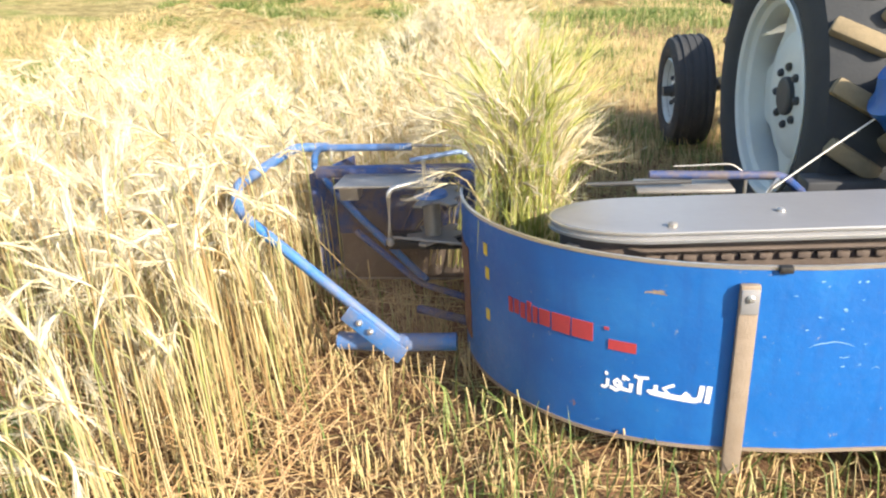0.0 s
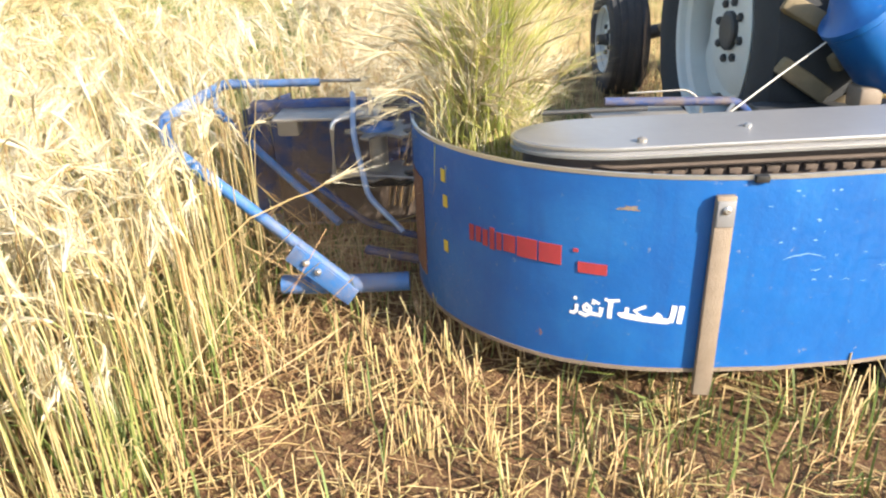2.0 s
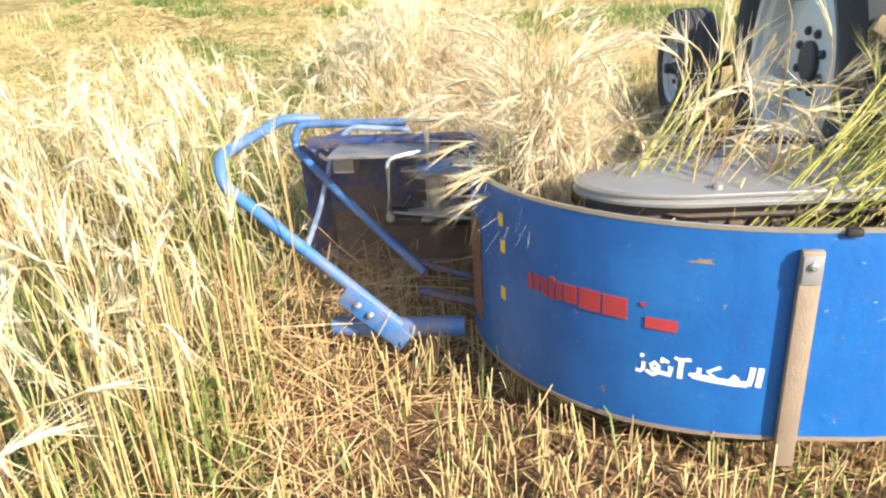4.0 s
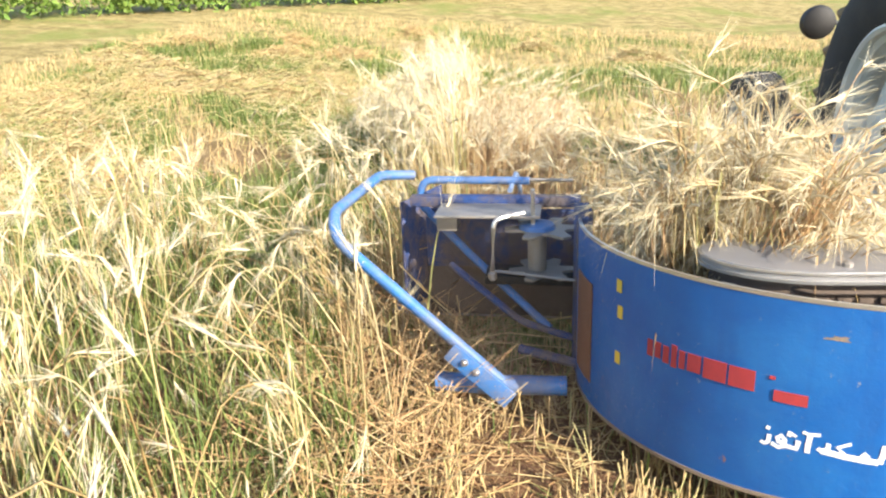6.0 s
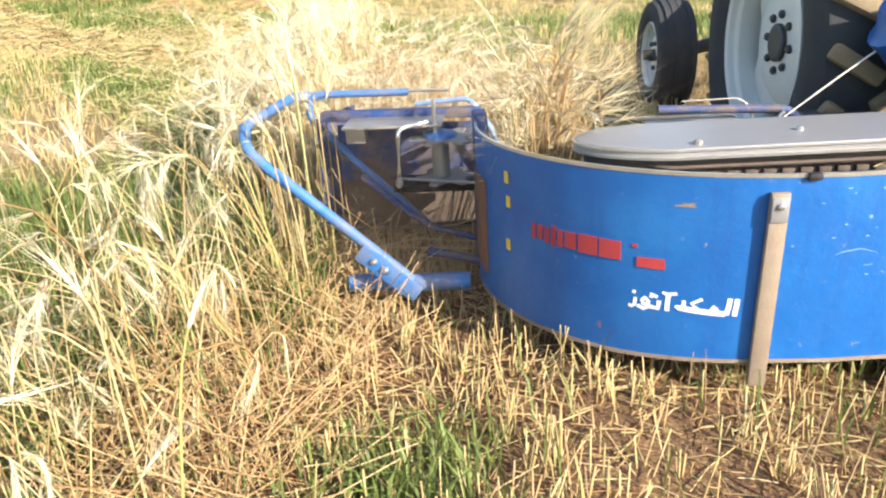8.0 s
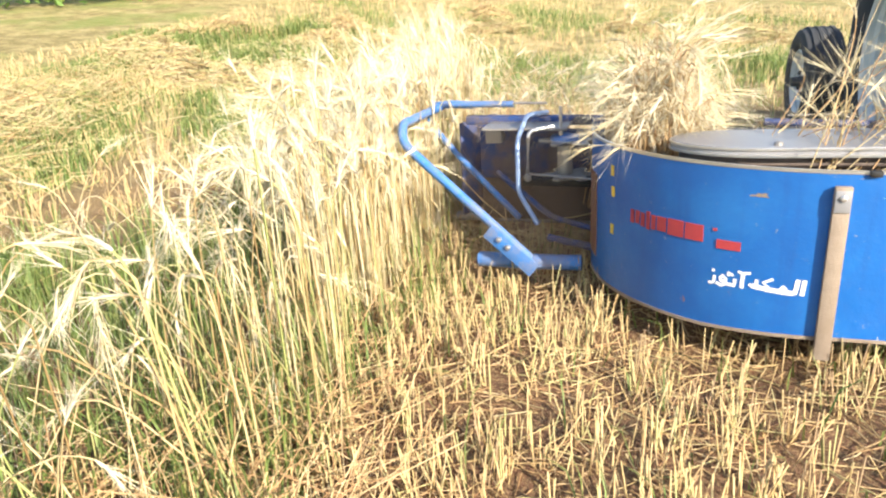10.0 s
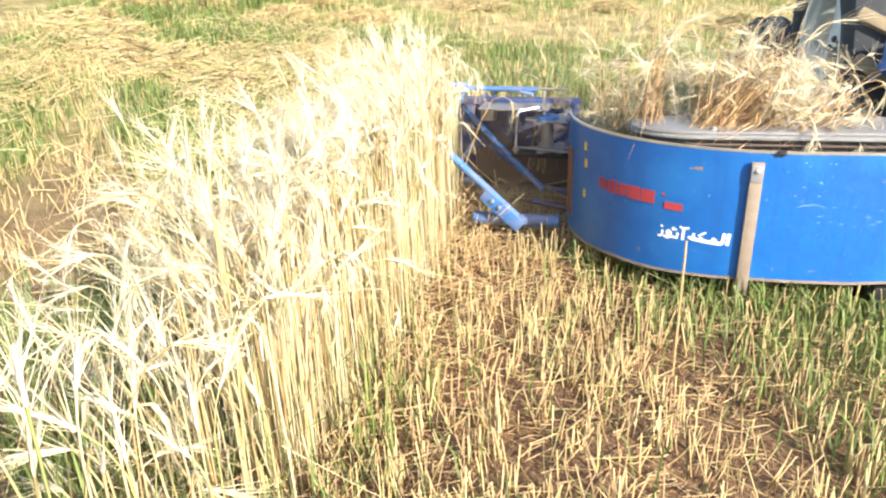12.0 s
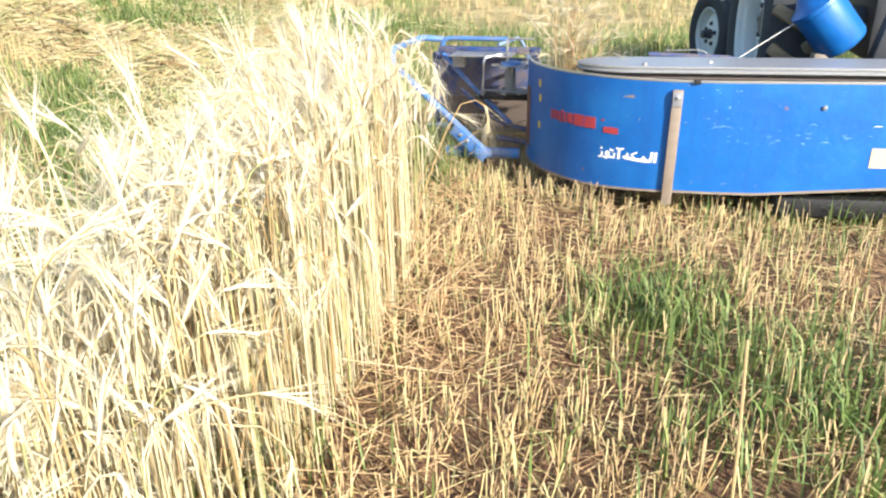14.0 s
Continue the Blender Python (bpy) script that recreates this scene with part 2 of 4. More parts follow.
def tube(points, r, sides=10, bend=3):
    """A round tube through points, with rounded bends."""
    pts = [Vector(p) for p in points]
    path = [pts[0]]
    for a, b, c in zip(pts, pts[1:], pts[2:]):
        d = min((b - a).length, (c - b).length, 4 * r + 0.03) * 0.45
        p, q = b + (a - b).normalized() * d, b + (c - b).normalized() * d
        for k in range(bend + 1):
            u = k / bend
            path.append(p.lerp(b, u).lerp(b.lerp(q, u), u))
    path.append(pts[-1])
    bm, rings = bmesh.new(), []
    up = Vector((0, 0, 1))
    for i, p in enumerate(path):
        t = (path[min(i + 1, len(path) - 1)] - path[max(i - 1, 0)]).normalized()
        s = t.cross(up)
        s = s.normalized() if s.length > 0.05 else Vector((1, 0, 0))
        n = s.cross(t).normalized()
        rings.append([bm.verts.new(p + (s * math.cos(2 * math.pi * k / sides) + n * math.sin(2 * math.pi * k / sides)) * r) for k in range(sides)])
    for a, b in zip(rings, rings[1:]):
        for k in range(sides):
            bm.faces.new((a[k], a[(k + 1) % sides], b[(k + 1) % sides], b[k]))
    bm.faces.new(rings[0]), bm.faces.new(rings[-1])
    return bm


def lathe(profile, sides, m=None, close=False):
    """Turn (radius, height) pairs about z."""
    bm = bmesh.new()
    rings = [[bm.verts.new((r * math.cos(2 * math.pi * k / sides), r * math.sin(2 * math.pi * k / sides), h)) for k in range(sides)] for r, h in profile]
    pairs = list(zip(rings, rings[1:])) + ([(rings[-1], rings[0])] if close else [])
    for a, b in pairs:
        for k in range(sides):
            bm.faces.new((a[k], a[(k + 1) % sides], b[(k + 1) % sides], b[k]))
    if not close:
        bm.faces.new(rings[0]), bm.faces.new(rings[-1])
    if m:
        bmesh.ops.transform(bm, matrix=m, verts=bm.verts)
    return bm


def prism(outline, z0, z1, bevel=0.0):
    """An upright prism over a plan outline."""
    bm = bmesh.new()
    top = [bm.verts.new((x, y, z1)) for x, y in outline]
    bot = [bm.verts.new((x, y, z0)) for x, y in outline]
    cap = bm.faces.new(top)
    bm.faces.new(bot[::-1])
    n = len(outline)
    for k in range(n):
        bm.faces.new((top[k], bot[k], bot[(k + 1) % n], top[(k + 1) % n]))
    if bevel:
        bmesh.ops.bevel(bm, geom=list(cap.edges), offset=bevel, segments=2, profile=0.5, affect="EDGES")
    return bm


# ---- the lie of the land ----
def rise(x, y):
    """Flat field, and a bank that climbs to the hedge."""
    s = -0.81 * x + 0.58 * y
    d = np.maximum(0, s - 10.0)
    far = np.maximum(0, y - 17.0)
    return 0.11 * d * d / (d + 2.0) + 0.012 * far


def ground_height(x, y):
    w = np.clip((np.abs(np.asarray(x, float)) + np.abs(np.asarray(y, float))) / 400, 0, 1)
    return rise(np.asarray(x, float), np.asarray(y, float)) + (0.012 * np.sin(x * 5.1 + 1.3 * np.sin(y * 2.3)) + 0.010 * np.sin(y * 6.7 + 1.7 * np.sin(x * 3.1)) - 0.02) * (1 - w)


def build_ground():
    xs = np.concatenate([-np.geomspace(400, 6, 26), np.linspace(-5.8, 5.8, 117), np.geomspace(6, 400, 26)])
    ys = np.concatenate([-np.geomspace(300, 4, 20), np.linspace(-3.8, 17.8, 217), np.geomspace(18, 700, 34)])
    gx, gy = np.meshgrid(xs, ys)
    gz = ground_height(gx, gy)
    v = np.stack([gx, gy, gz], -1).reshape(-1, 3)
    nx, ny = len(xs), len(ys)
    f = [(j * nx + i, j * nx + i + 1, (j + 1) * nx + i + 1, (j + 1) * nx + i) for j in range(ny - 1) for i in range(nx - 1)]
    tagged(mesh_object("ground", v.tolist(), f, [M_GROUND], smooth=True), "harvested field of brown soil and dry chaff", kind="structure")


build_ground()


# ---- stalks ----
def stalk_arrays(rng, base, height, lean, azim, droop, ear, radius=0.0024, sides=3, awns=5, leaves=1):
    """Curved straws with nodding ears and dry leaves: vertices, faces, material numbers (0 straw, 1 ear)."""
    n = len(base)
    seg = np.stack([0.42 * height, 0.30 * height, 0.16 * height, 0.07 * height, 0.05 * height] + [ear * k for k in (0.14, 0.16, 0.18, 0.18, 0.17, 0.17)], 1)
    ang = np.stack([lean * 0.6, lean, lean * 1.4, lean * 1.4 + droop * 0.35, lean + droop * 0.75, lean + droop, lean + droop * 1.05, lean + droop * 1.1, lean + droop * 1.14, lean + droop * 1.18, lean + droop * 1.2], 1)
    dr, dz = np.sin(ang) * seg, np.cos(ang) * seg
    rr = np.concatenate([np.zeros((n, 1)), np.cumsum(dr, 1)], 1)
    zz = np.concatenate([np.zeros((n, 1)), np.cumsum(dz, 1)], 1)
    ca, sa = np.cos(azim)[:, None], np.sin(azim)[:, None]
    cen = np.stack([base[:, :1] + rr * ca, base[:, 1:2] + rr * sa, base[:, 2:3] + zz], -1)
    rad = np.array([1, 0.95, 0.85, 0.75, 0.7, 0.9, 1.65, 1.2, 1.8, 1.15, 1.4, 0.4])[None, :] * radius * rng.uniform(0.75, 1.3, (n, 1))
    if ear.max() <= 0:
        rad[:, 5:] = rad[:, 4:5] * 0.7
    a2 = np.concatenate([ang[:, :1], ang], 1)
    side = np.stack([-sa, ca, np.zeros_like(sa)], -1)
    nor = np.stack([np.cos(a2) * ca, np.cos(a2) * sa, -np.sin(a2)], -1)
    R = 12
    vs = []
    for k in range(sides):
        w = 2 * math.pi * k / sides
        vs.append(cen + rad[..., None] * (math.cos(w) * side + math.sin(w) * nor))
    v = np.stack(vs, 2).reshape(-1, 3)          # n, R, sides
    idx = np.arange(n * R * sides).reshape(n, R, sides)
    f, mi = [], []
    for r in range(R - 1):
        for k in range(sides):
            q = np.stack([idx[:, r, k], idx[:, r, (k + 1) % sides], idx[:, r + 1, (k + 1) % sides], idx[:, r + 1, k]], 1)
            f.append(q)
            mi.append(np.full(n, 1 if r >= 5 and ear.max() > 0 else 0))
    off = len(v)
    V = [v]
    for k in range(awns if ear.max() > 0 else 0):
        j = 5 + k % 6
        root = cen[:, j]
        d = np.stack([np.sin(ang[:, j:j + 1]) * ca, np.sin(ang[:, j:j + 1]) * sa, np.cos(ang[:, j:j + 1])], -1)[:, 0] + rng.normal(0, 0.25, (n, 3))
        tip = root + d * rng.uniform(0.08, 0.14, (n, 1))
        w = rng.normal(0, 1, (n, 3))
        w = w / np.linalg.norm(w, axis=1, keepdims=True) * 0.0010
        V.append(np.stack([root + w, root - w, tip], 1).reshape(-1, 3))
        i = off + np.arange(n * 3).reshape(n, 3)
        f.append(np.concatenate([i, i[:, :1]], 1))
        mi.append(np.full(n, 1))
        off += n * 3
    for k in range(leaves):
        at = rng.uniform(0.2, 0.75, n)
        root = cen[:, 0] + (cen[:, 3] - cen[:, 0]) * at[:, None]
        az = rng.uniform(0, 6.28, n)
        out = np.stack([np.cos(az), np.sin(az), np.zeros(n)], 1)
        w = np.stack([-np.sin(az), np.cos(az), np.zeros(n)], 1) * rng.uniform(0.0012, 0.0024, (n, 1))
        L = rng.uniform(0.06, 0.17, (n, 1))
        up = np.array([0, 0, 1.0])
        p1 = root + out * L * 0.5 + up * L * 0.35
        p2 = root + out * L * rng.uniform(0.7, 1.0, (n, 1)) - up * L * rng.uniform(0.0, 0.6, (n, 1))
        V.append(np.stack([root - w, root + w, p1 + w, p1 - w, p2], 1).reshape(-1, 3))
        i = off + np.arange(n * 5).reshape(n, 5)
        f.append(i[:, :4])
        f.append(np.stack([i[:, 3], i[:, 2], i[:, 4], i[:, 3]], 1))
        mi += [np.full(n, 0)] * 2
        off += n * 5
    return np.concatenate(V), np.concatenate(f), np.concatenate(mi)


def fast_mesh(name, v, f, mi, mats):
    """A mesh from arrays; a face whose last corner repeats its first is a triangle."""
    tri = f[:, 3] == f[:, 0]
    size = np.where(tri, 3, 4)
    keep = np.ones(f.shape, bool)
    keep[tri, 3] = False
    loops = f[keep]
    me = bpy.data.meshes.new(name)
    me.vertices.add(len(v))
    me.vertices.foreach_set("co", np.ascontiguousarray(v, dtype=np.float32).ravel())
    me.loops.add(len(loops))
    me.loops.foreach_set("vertex_index", loops.astype(np.int32))
    me.polygons.add(len(f))
    me.polygons.foreach_set("loop_start", np.concatenate([[0], np.cumsum(size)[:-1]]).astype(np.int32))
    for m in mats:
        me.materials.append(m)
    me.polygons.foreach_set("material_index", np.asarray(mi, dtype=np.int32))
    me.update(calc_edges=True)
    me.validate()
    return me


CUT_X = -0.38          # where standing crop begins, left of the driven strip
CROP_END = 12.5


def cut_edge(y):
    """The cut line follows the reaper as it drifts to the left."""
    bulge = 0.22 * np.clip((np.asarray(y) - 8.2) / 0.9, 0, 1)
    return CUT_X - bulge + 0.75 * np.interp((np.asarray(y) - 2.7) / SPEED, [0, 10, 11, 11.5, 12, 12.5, 13, 13.5, 14], [0, 0, -.06, -.15, -.27, -.37, -.48, -.55, -.6])


def crop_left(y):
    return np.interp(y, [-2, 3, 5, 7, 8.5, 10, 12.5, 13.6], [-4.2, -3.8, -3.6, -3.0, -2.1, -1.45, -1.9, -1.9])


def weedy(x, y):
    """Where weeds have thinned the barley out."""
    return np.clip(sum(np.exp(-(((x - a) / r) ** 2 + ((y - b) / q) ** 2)) for a, b, r, q in ((-1.15, 7.5, 0.40, 0.7), (-1.6, 6.6, 0.45, 0.6), (-2.3, 7.3, 0.4, 0.5), (-1.9, 8.9, 0.45, 0.8), (-2.5, 8.1, 0.5, 0.8), (-2.4, 10.4, 0.4, 0.5), (-0.75, 5.9, 0.35, 0.6), (-1.5, 8.2, 0.45, 0.6), (-1.45, 9.6, 0.3, 0.5), (-1.55, 10.8, 0.3, 0.6), (-1.12, 10.0, 0.16, 0.3), (-1.0, 8.6, 0.2, 0.25), (-0.98, 6.3, 0.28, 0.5))), 0, 1)


def trampled(x, y):
    """A stretch beside the cut line where the crop has been trodden down."""
    d = cut_edge(y) - x
    return np.clip((y - 4.7) / 0.5, 0, 1) * np.clip((8.3 - y) / 0.6, 0, 1) * np.clip((0.78 + 0.15 * np.sin(y * 4.0) - d) / 0.2, 0, 1)


def standing_crop():
    rng = np.random.default_rng(4)
    n = 25000
    y = rng.uniform(-0.9, CROP_END, n)
    x = rng.uniform(-4.6, CUT_X, n)
    keep = (x > crop_left(y) + rng.normal(0, 0.12, n)) & (x < cut_edge(y) + rng.normal(0, 0.03, n))
    # beyond the machine's first place the strip in its way stands as clumps of its own
    thin = np.sin(x * 2.1 + 1.0) * np.sin(y * 1.7 + 0.4 * x) + rng.normal(0, 0.35, n)
    keep &= (thin > np.where(y < 8.6, -0.22, -0.30)) & (rng.random(n) > 0.88 * weedy(x, y)) & (rng.random(n) > 0.55 * trampled(x, y)) & (rng.random(n) > 0.4 * np.clip((y - 10.8) / 1.0, 0, 1))
    keep &= (rng.random(n) > 0.38 * (y > 8.7) * (cut_edge(y) - x > 0.3))
    x, y = x[keep], y[keep]
    # a dense tall stand along the last stretch of the cut line
    m = 900
    ty = rng.uniform(8.9, 11.2, m)
    tx = cut_edge(ty) - np.abs(rng.normal(0, 0.22, m))
    x, y = np.concatenate([x, tx]), np.concatenate([y, ty])
    n = len(x)
    base = np.stack([x, y, ground_height(x, y)], 1)
    d = cut_edge(y) - x
    tall = np.clip((y - 8.6) / 1.2, 0, 1) * np.clip((12.0 - y) / 0.7, 0.3, 1) * np.clip((0.75 - d) / 0.3, 0, 1)
    h = rng.normal(0.61, 0.115, n).clip(0.3, 0.84) + 0.05 * np.sin(x * 3 + y * 2) + 0.10 * tall
    h *= 1 - 0.28 * np.clip((y - 10.9) / 0.9, 0, 1)
    lean = np.abs(rng.normal(0.10, 0.10, n)) + (rng.random(n) < 0.15 + 0.5 * np.maximum(weedy(x, y), trampled(x, y))) * rng.uniform(0.3, 1.1, n)
    az = rng.normal(2.6, 1.5, n)
    near = np.clip((0.4 - d) / 0.3, 0, 1)
    lean *= 1 - 0.65 * near * (1 - trampled(x, y))
    az = np.where(near > 0.3, rng.normal(2.6, 0.9, n), az)
    droop = np.where(rng.random(n) < 0.65, rng.uniform(1.3, 2.8, n), rng.uniform(0.15, 1.1, n))
    ear = rng.uniform(0.07, 0.11, n)
    late = y + rng.normal(0, 0.25, n) > 8.7
    for q, mat, text in ((~late, M_CROP, "standing ripe barley, golden stalks with nodding bearded ears"), (late, M_PALE, "standing barley, pale stalks with the sun's glare painted in, white bearded ears")):
        v, f, mi = stalk_arrays(rng, base[q], h[q], lean[q], az[q], droop[q], ear[q], awns=28, leaves=1, radius=0.0029)
        tagged(new("barley_crop", fast_mesh("barley_crop", v, f, mi, [mat, M_EAR])), text, "crop", kind="stuff")


standing_crop()


def stubs(name, label, n, area, h0, h1, mat, seed, lean_sd=0.28, radius=0.0022, keep=None, category="stubble"):
    rng = np.random.default_rng(seed)
    x, y = rng.uniform(area[0], area[1], n), rng.uniform(area[2], area[3], n)
    y = np.where(rng.random(n) < 0.75, np.round(y / 0.14) * 0.14 + rng.normal(0, 0.02, n), y)
    tuft = rng.integers(0, n // 4, n)       # stems of one plant stand together
    loose = rng.random(n) < 0.2
    x = np.where(loose, x, x[tuft] + rng.normal(0, 0.014, n))
    y = np.where(loose, y, y[tuft] + rng.normal(0, 0.014, n))
    if keep is not None:
        k = keep(x, y, rng)
        x, y = x[k], y[k]
    n = len(x)
    b = np.stack([x, y, ground_height(x, y) - 0.004], 1)
    az, le = rng.uniform(0, 6.28, n), np.abs(rng.normal(0, lean_sd, n))
    h = rng.uniform(h0, h1, n)
    d = np.stack([np.sin(le) * np.cos(az), np.sin(le) * np.sin(az), np.cos(le)], 1)
    top = b + d * h[:, None]
    r = radius * rng.uniform(0.7, 1.4, n)[:, None]
    vs = []
    for ring, s in ((b, 1.0), (top, 0.85)):
        for k in range(3):
            w = 2.094 * k + az
            vs.append(ring + np.stack([np.cos(w), np.sin(w), np.zeros(n)], 1) * r * s)
    v = np.stack(vs, 1).reshape(-1, 3)
    i = np.arange(n * 6).reshape(n, 6)
    f = np.concatenate([np.stack([i[:, k], i[:, (k + 1) % 3], i[:, 3 + (k + 1) % 3], i[:, 3 + k]], 1) for k in range(3)] + [i[:, [3, 4, 5, 3]]])
    ob = new(name, fast_mesh(name, v, f, np.zeros(len(f)), [mat]))
    tagged(ob, label, category, kind="stuff")


def litter(name, label, n, area, mat, seed, l0=0.08, l1=0.4, lift=0.03, keep=None, category="straw", width=0.0019, tilt=0.0):
    """Straws that lie on the ground, each a bent strip with thickness."""
    rng = np.random.default_rng(seed)
    x, y = rng.uniform(area[0], area[1], n), rng.uniform(area[2], area[3], n)
    if keep is not None:
        k = keep(x, y, rng)
        x, y = x[k], y[k]
    n = len(x)
    az, L = rng.uniform(0, 6.28, n), rng.uniform(l0, l1, n)
    heap = np.clip(np.sin(x * 2.9 + 1.1 * np.sin(y * 1.3)) * np.sin(y * 2.3 + 0.7 * x), 0, 1) if lift > 0.06 else 0
    z = ground_height(x, y) + np.abs(rng.normal(0, lift, n)) + 0.45 * tilt * L * (0.5 + 1.6 * heap) + 0.004
    d = np.stack([np.cos(az), np.sin(az), np.clip(rng.normal(0, 0.10 + tilt, n), -0.9, 0.9)], 1) * L[:, None] / 2
    c = np.stack([x, y, z], 1)
    mid = c + np.stack([-np.sin(az), np.cos(az), np.ones(n) * 0.6], 1) * (L * rng.normal(0, 0.05, n))[:, None]
    w = np.stack([-np.sin(az), np.cos(az), np.zeros(n)], 1) * width
    up = np.array([0, 0, 1.8 * width])
    vs = []
    for p in (c - d, mid, c + d):
        vs += [p - w, p + w, p + up]
    v = np.stack(vs, 1).reshape(-1, 3)
    i = np.arange(n * 9).reshape(n, 9)
    f = np.concatenate([np.stack([i[:, a + k], i[:, a + (k + 1) % 3], i[:, a + 3 + (k + 1) % 3], i[:, a + 3 + k]], 1) for a in (0, 3) for k in range(3)])
    tagged(new(name, fast_mesh(name, v, f, np.zeros(len(f)), [mat])), label, category, kind="stuff")


def blades(name, label, n, area, mat, seed, h0, h1, keep, width=0.0028):
    rng = np.random.default_rng(seed)
    x, y = rng.uniform(area[0], area[1], n), rng.uniform(area[2], area[3], n)
    k = keep(x, y, rng)
    x, y = x[k], y[k]
    n = len(x)
    b = np.stack([x, y, ground_height(x, y) - 0.003], 1)
    az, h = rng.uniform(0, 6.28, n), rng.uniform(h0, h1, n)
    out = np.stack([np.cos(az), np.sin(az), np.zeros(n)], 1)
    w = np.stack([-np.sin(az), np.cos(az), np.zeros(n)], 1) * (width * rng.uniform(0.6, 1.3, n))[:, None]
    le = rng.uniform(0.1, 0.9, n)[:, None]
    p1 = b + out * h[:, None] * le * 0.3 + np.array([0, 0, 0.6]) * h[:, None]
    p2 = b + out * h[:, None] * le + np.array([0, 0, 1.0]) * h[:, None] * (1 - 0.35 * le)
    v = np.stack([b - w, b + w, p1 + w * 0.8, p1 - w * 0.8, p2], 1).reshape(-1, 3)
    i = np.arange(n * 5).reshape(n, 5)
    f = np.concatenate([i[:, :4], i[:, [3, 2, 4, 3]]])
    tagged(new(name, fast_mesh(name, v, f, np.zeros(len(f)), [mat])), label, "grass", kind="stuff")


def green_patch(x, y):
    return np.sin(x * 1.9 + 0.6 * np.sin(y * 1.1)) * np.sin(y * 1.35 + 0.8 * x) + 0.4 * np.sin(x * 5.3 + y * 3.7)


TUFTS = ((-0.03, 7.05, 0.26), (0.56, 10.35, 0.42), (0.2, 10.8, 0.28), (0.98, 10.2, 0.40), (0.95, 1.6, 0.28), (0.9, 3.0, 0.32), (1.5, 5.0, 0.5), (1.2, 7.7, 0.4), (0.9, 12.0, 0.5))


def tufted(x, y):
    return np.clip(sum(np.exp(-((x - a) ** 2 + (y - b) ** 2) / (r * r)) for a, b, r in TUFTS), 0, 1)


stubs("stubble", "short cut barley stubble in drilled rows", 52000, (-0.95, 3.2, -0.8, 13.6), 0.05, 0.165, M_STUB, 11, 0.30, 0.0022,
      keep=lambda x, y, r: (r.random(len(x)) > 0.6 * tufted(x, y)) & (r.random(len(x)) > 0.75 * np.clip(1.6 * np.sin(x * 6.1 + 2.2 * np.sin(y * 2.7)) * np.sin(y * 4.9 + 1.5 * np.sin(x * 3.3)), 0, 1)) & ~((x > 0.86 + 0.15 * np.sin(y * 3)) & (y > 11.55) & (r.random(len(x)) < 0.92)))
stubs("far_stubble", "dry stubble of the field beyond", 18000, (-9.0, 9.0, 13.6, 26.0), 0.06, 0.16, M_STUB, 12, radius=0.004)
stubs("left_stubble", "pale stubble of the strip cut before", 16000, (-11.0, -2.3, 3.0, 15.0), 0.06, 0.2, M_STUB, 13, 0.6, radius=0.0032,
      keep=lambda x, y, r: x < crop_left(y))
litter("loose_straw", "loose cut straws lying on the stubble", 11000, (-0.9, 2.2, -0.8, 12.6), M_STUB, 21, 0.03, 0.22, 0.025, width=0.0014)
litter("chaff", "short brown chaff scattered over the soil", 14000, (-0.9, 1.6, 0.6, 12.4), M_BROWN, 24, 0.015, 0.10, 0.012, width=0.0015)
litter("straw_swath", "flattened straw swath on the cut strip", 26000, (-7.0, -1.4, 6.0, 17.5), M_CROP, 22, 0.12, 0.42, 0.08, width=0.0030, tilt=0.28,
       keep=lambda x, y, r: (x < crop_left(np.minimum(y, 13.6))) & (np.sin(x * 1.6 + y * 0.9) + r.normal(0, 0.5, len(x)) > 0.0))
litter("bent_straw", "trampled brown straws leaning at the crop edge", 10000, (-1.15, -0.1, -0.8, 13.2), M_BROWN, 23, 0.15, 0.50, 0.03, tilt=0.75, width=0.0013,
       keep=lambda x, y, r: (x - cut_edge(y) < 0.22) & (x - cut_edge(y) > -0.75) & (np.sin(y * 1.9 + x) + r.normal(0, 0.6, len(x)) + 2.0 * trampled(x, y) + 1.5 * np.exp(-((y - 10.6) / 0.35) ** 2) > -0.3) & (r.random(len(x)) < 0.5 + 0.5 * trampled(x, y)) & (r.random(len(x)) > 0.75 * weedy(x, y)))
blades("weed_grass", "green grass tufts growing through the stubble", 90000, (-0.8, 3.0, -0.6, 14.0), M_GREEN, 31, 0.06, 0.22,
       lambda x, y, r: (green_patch(x, y) + r.normal(0, 0.3, len(x)) > 1.0) | (r.random(len(x)) < 0.4 * tufted(x, y)) | (r.random(len(x)) < 0.04))
blades("crop_weeds", "green weeds among the barley", 60000, (-4.2, CUT_X, -0.6, CROP_END), M_GREEN, 32, 0.08, 0.36,
       lambda x, y, r: ((green_patch(x, y) + r.normal(0, 0.3, len(x)) > 0.5) | (np.sin(x * 2.1 + 1.0) * np.sin(y * 1.7 + 0.4 * x) < -0.5) | ((weedy(x, y) > 0.4) & (r.random(len(x)) < 0.85)) | (r.random(len(x)) < 0.10 * trampled(x, y))) & (x > crop_left(y) - 0.5))
blades("strip_grass", "green regrowth between the straw swaths", 70000, (-7.5, -1.4, 6.5, 15.5), M_GREEN, 34, 0.06, 0.24,
       lambda x, y, r: (green_patch(x * 0.8, y * 0.9) + r.normal(0, 0.25, len(x)) > 0.18) & (x < crop_left(np.minimum(y, 13.6))), width=0.004)
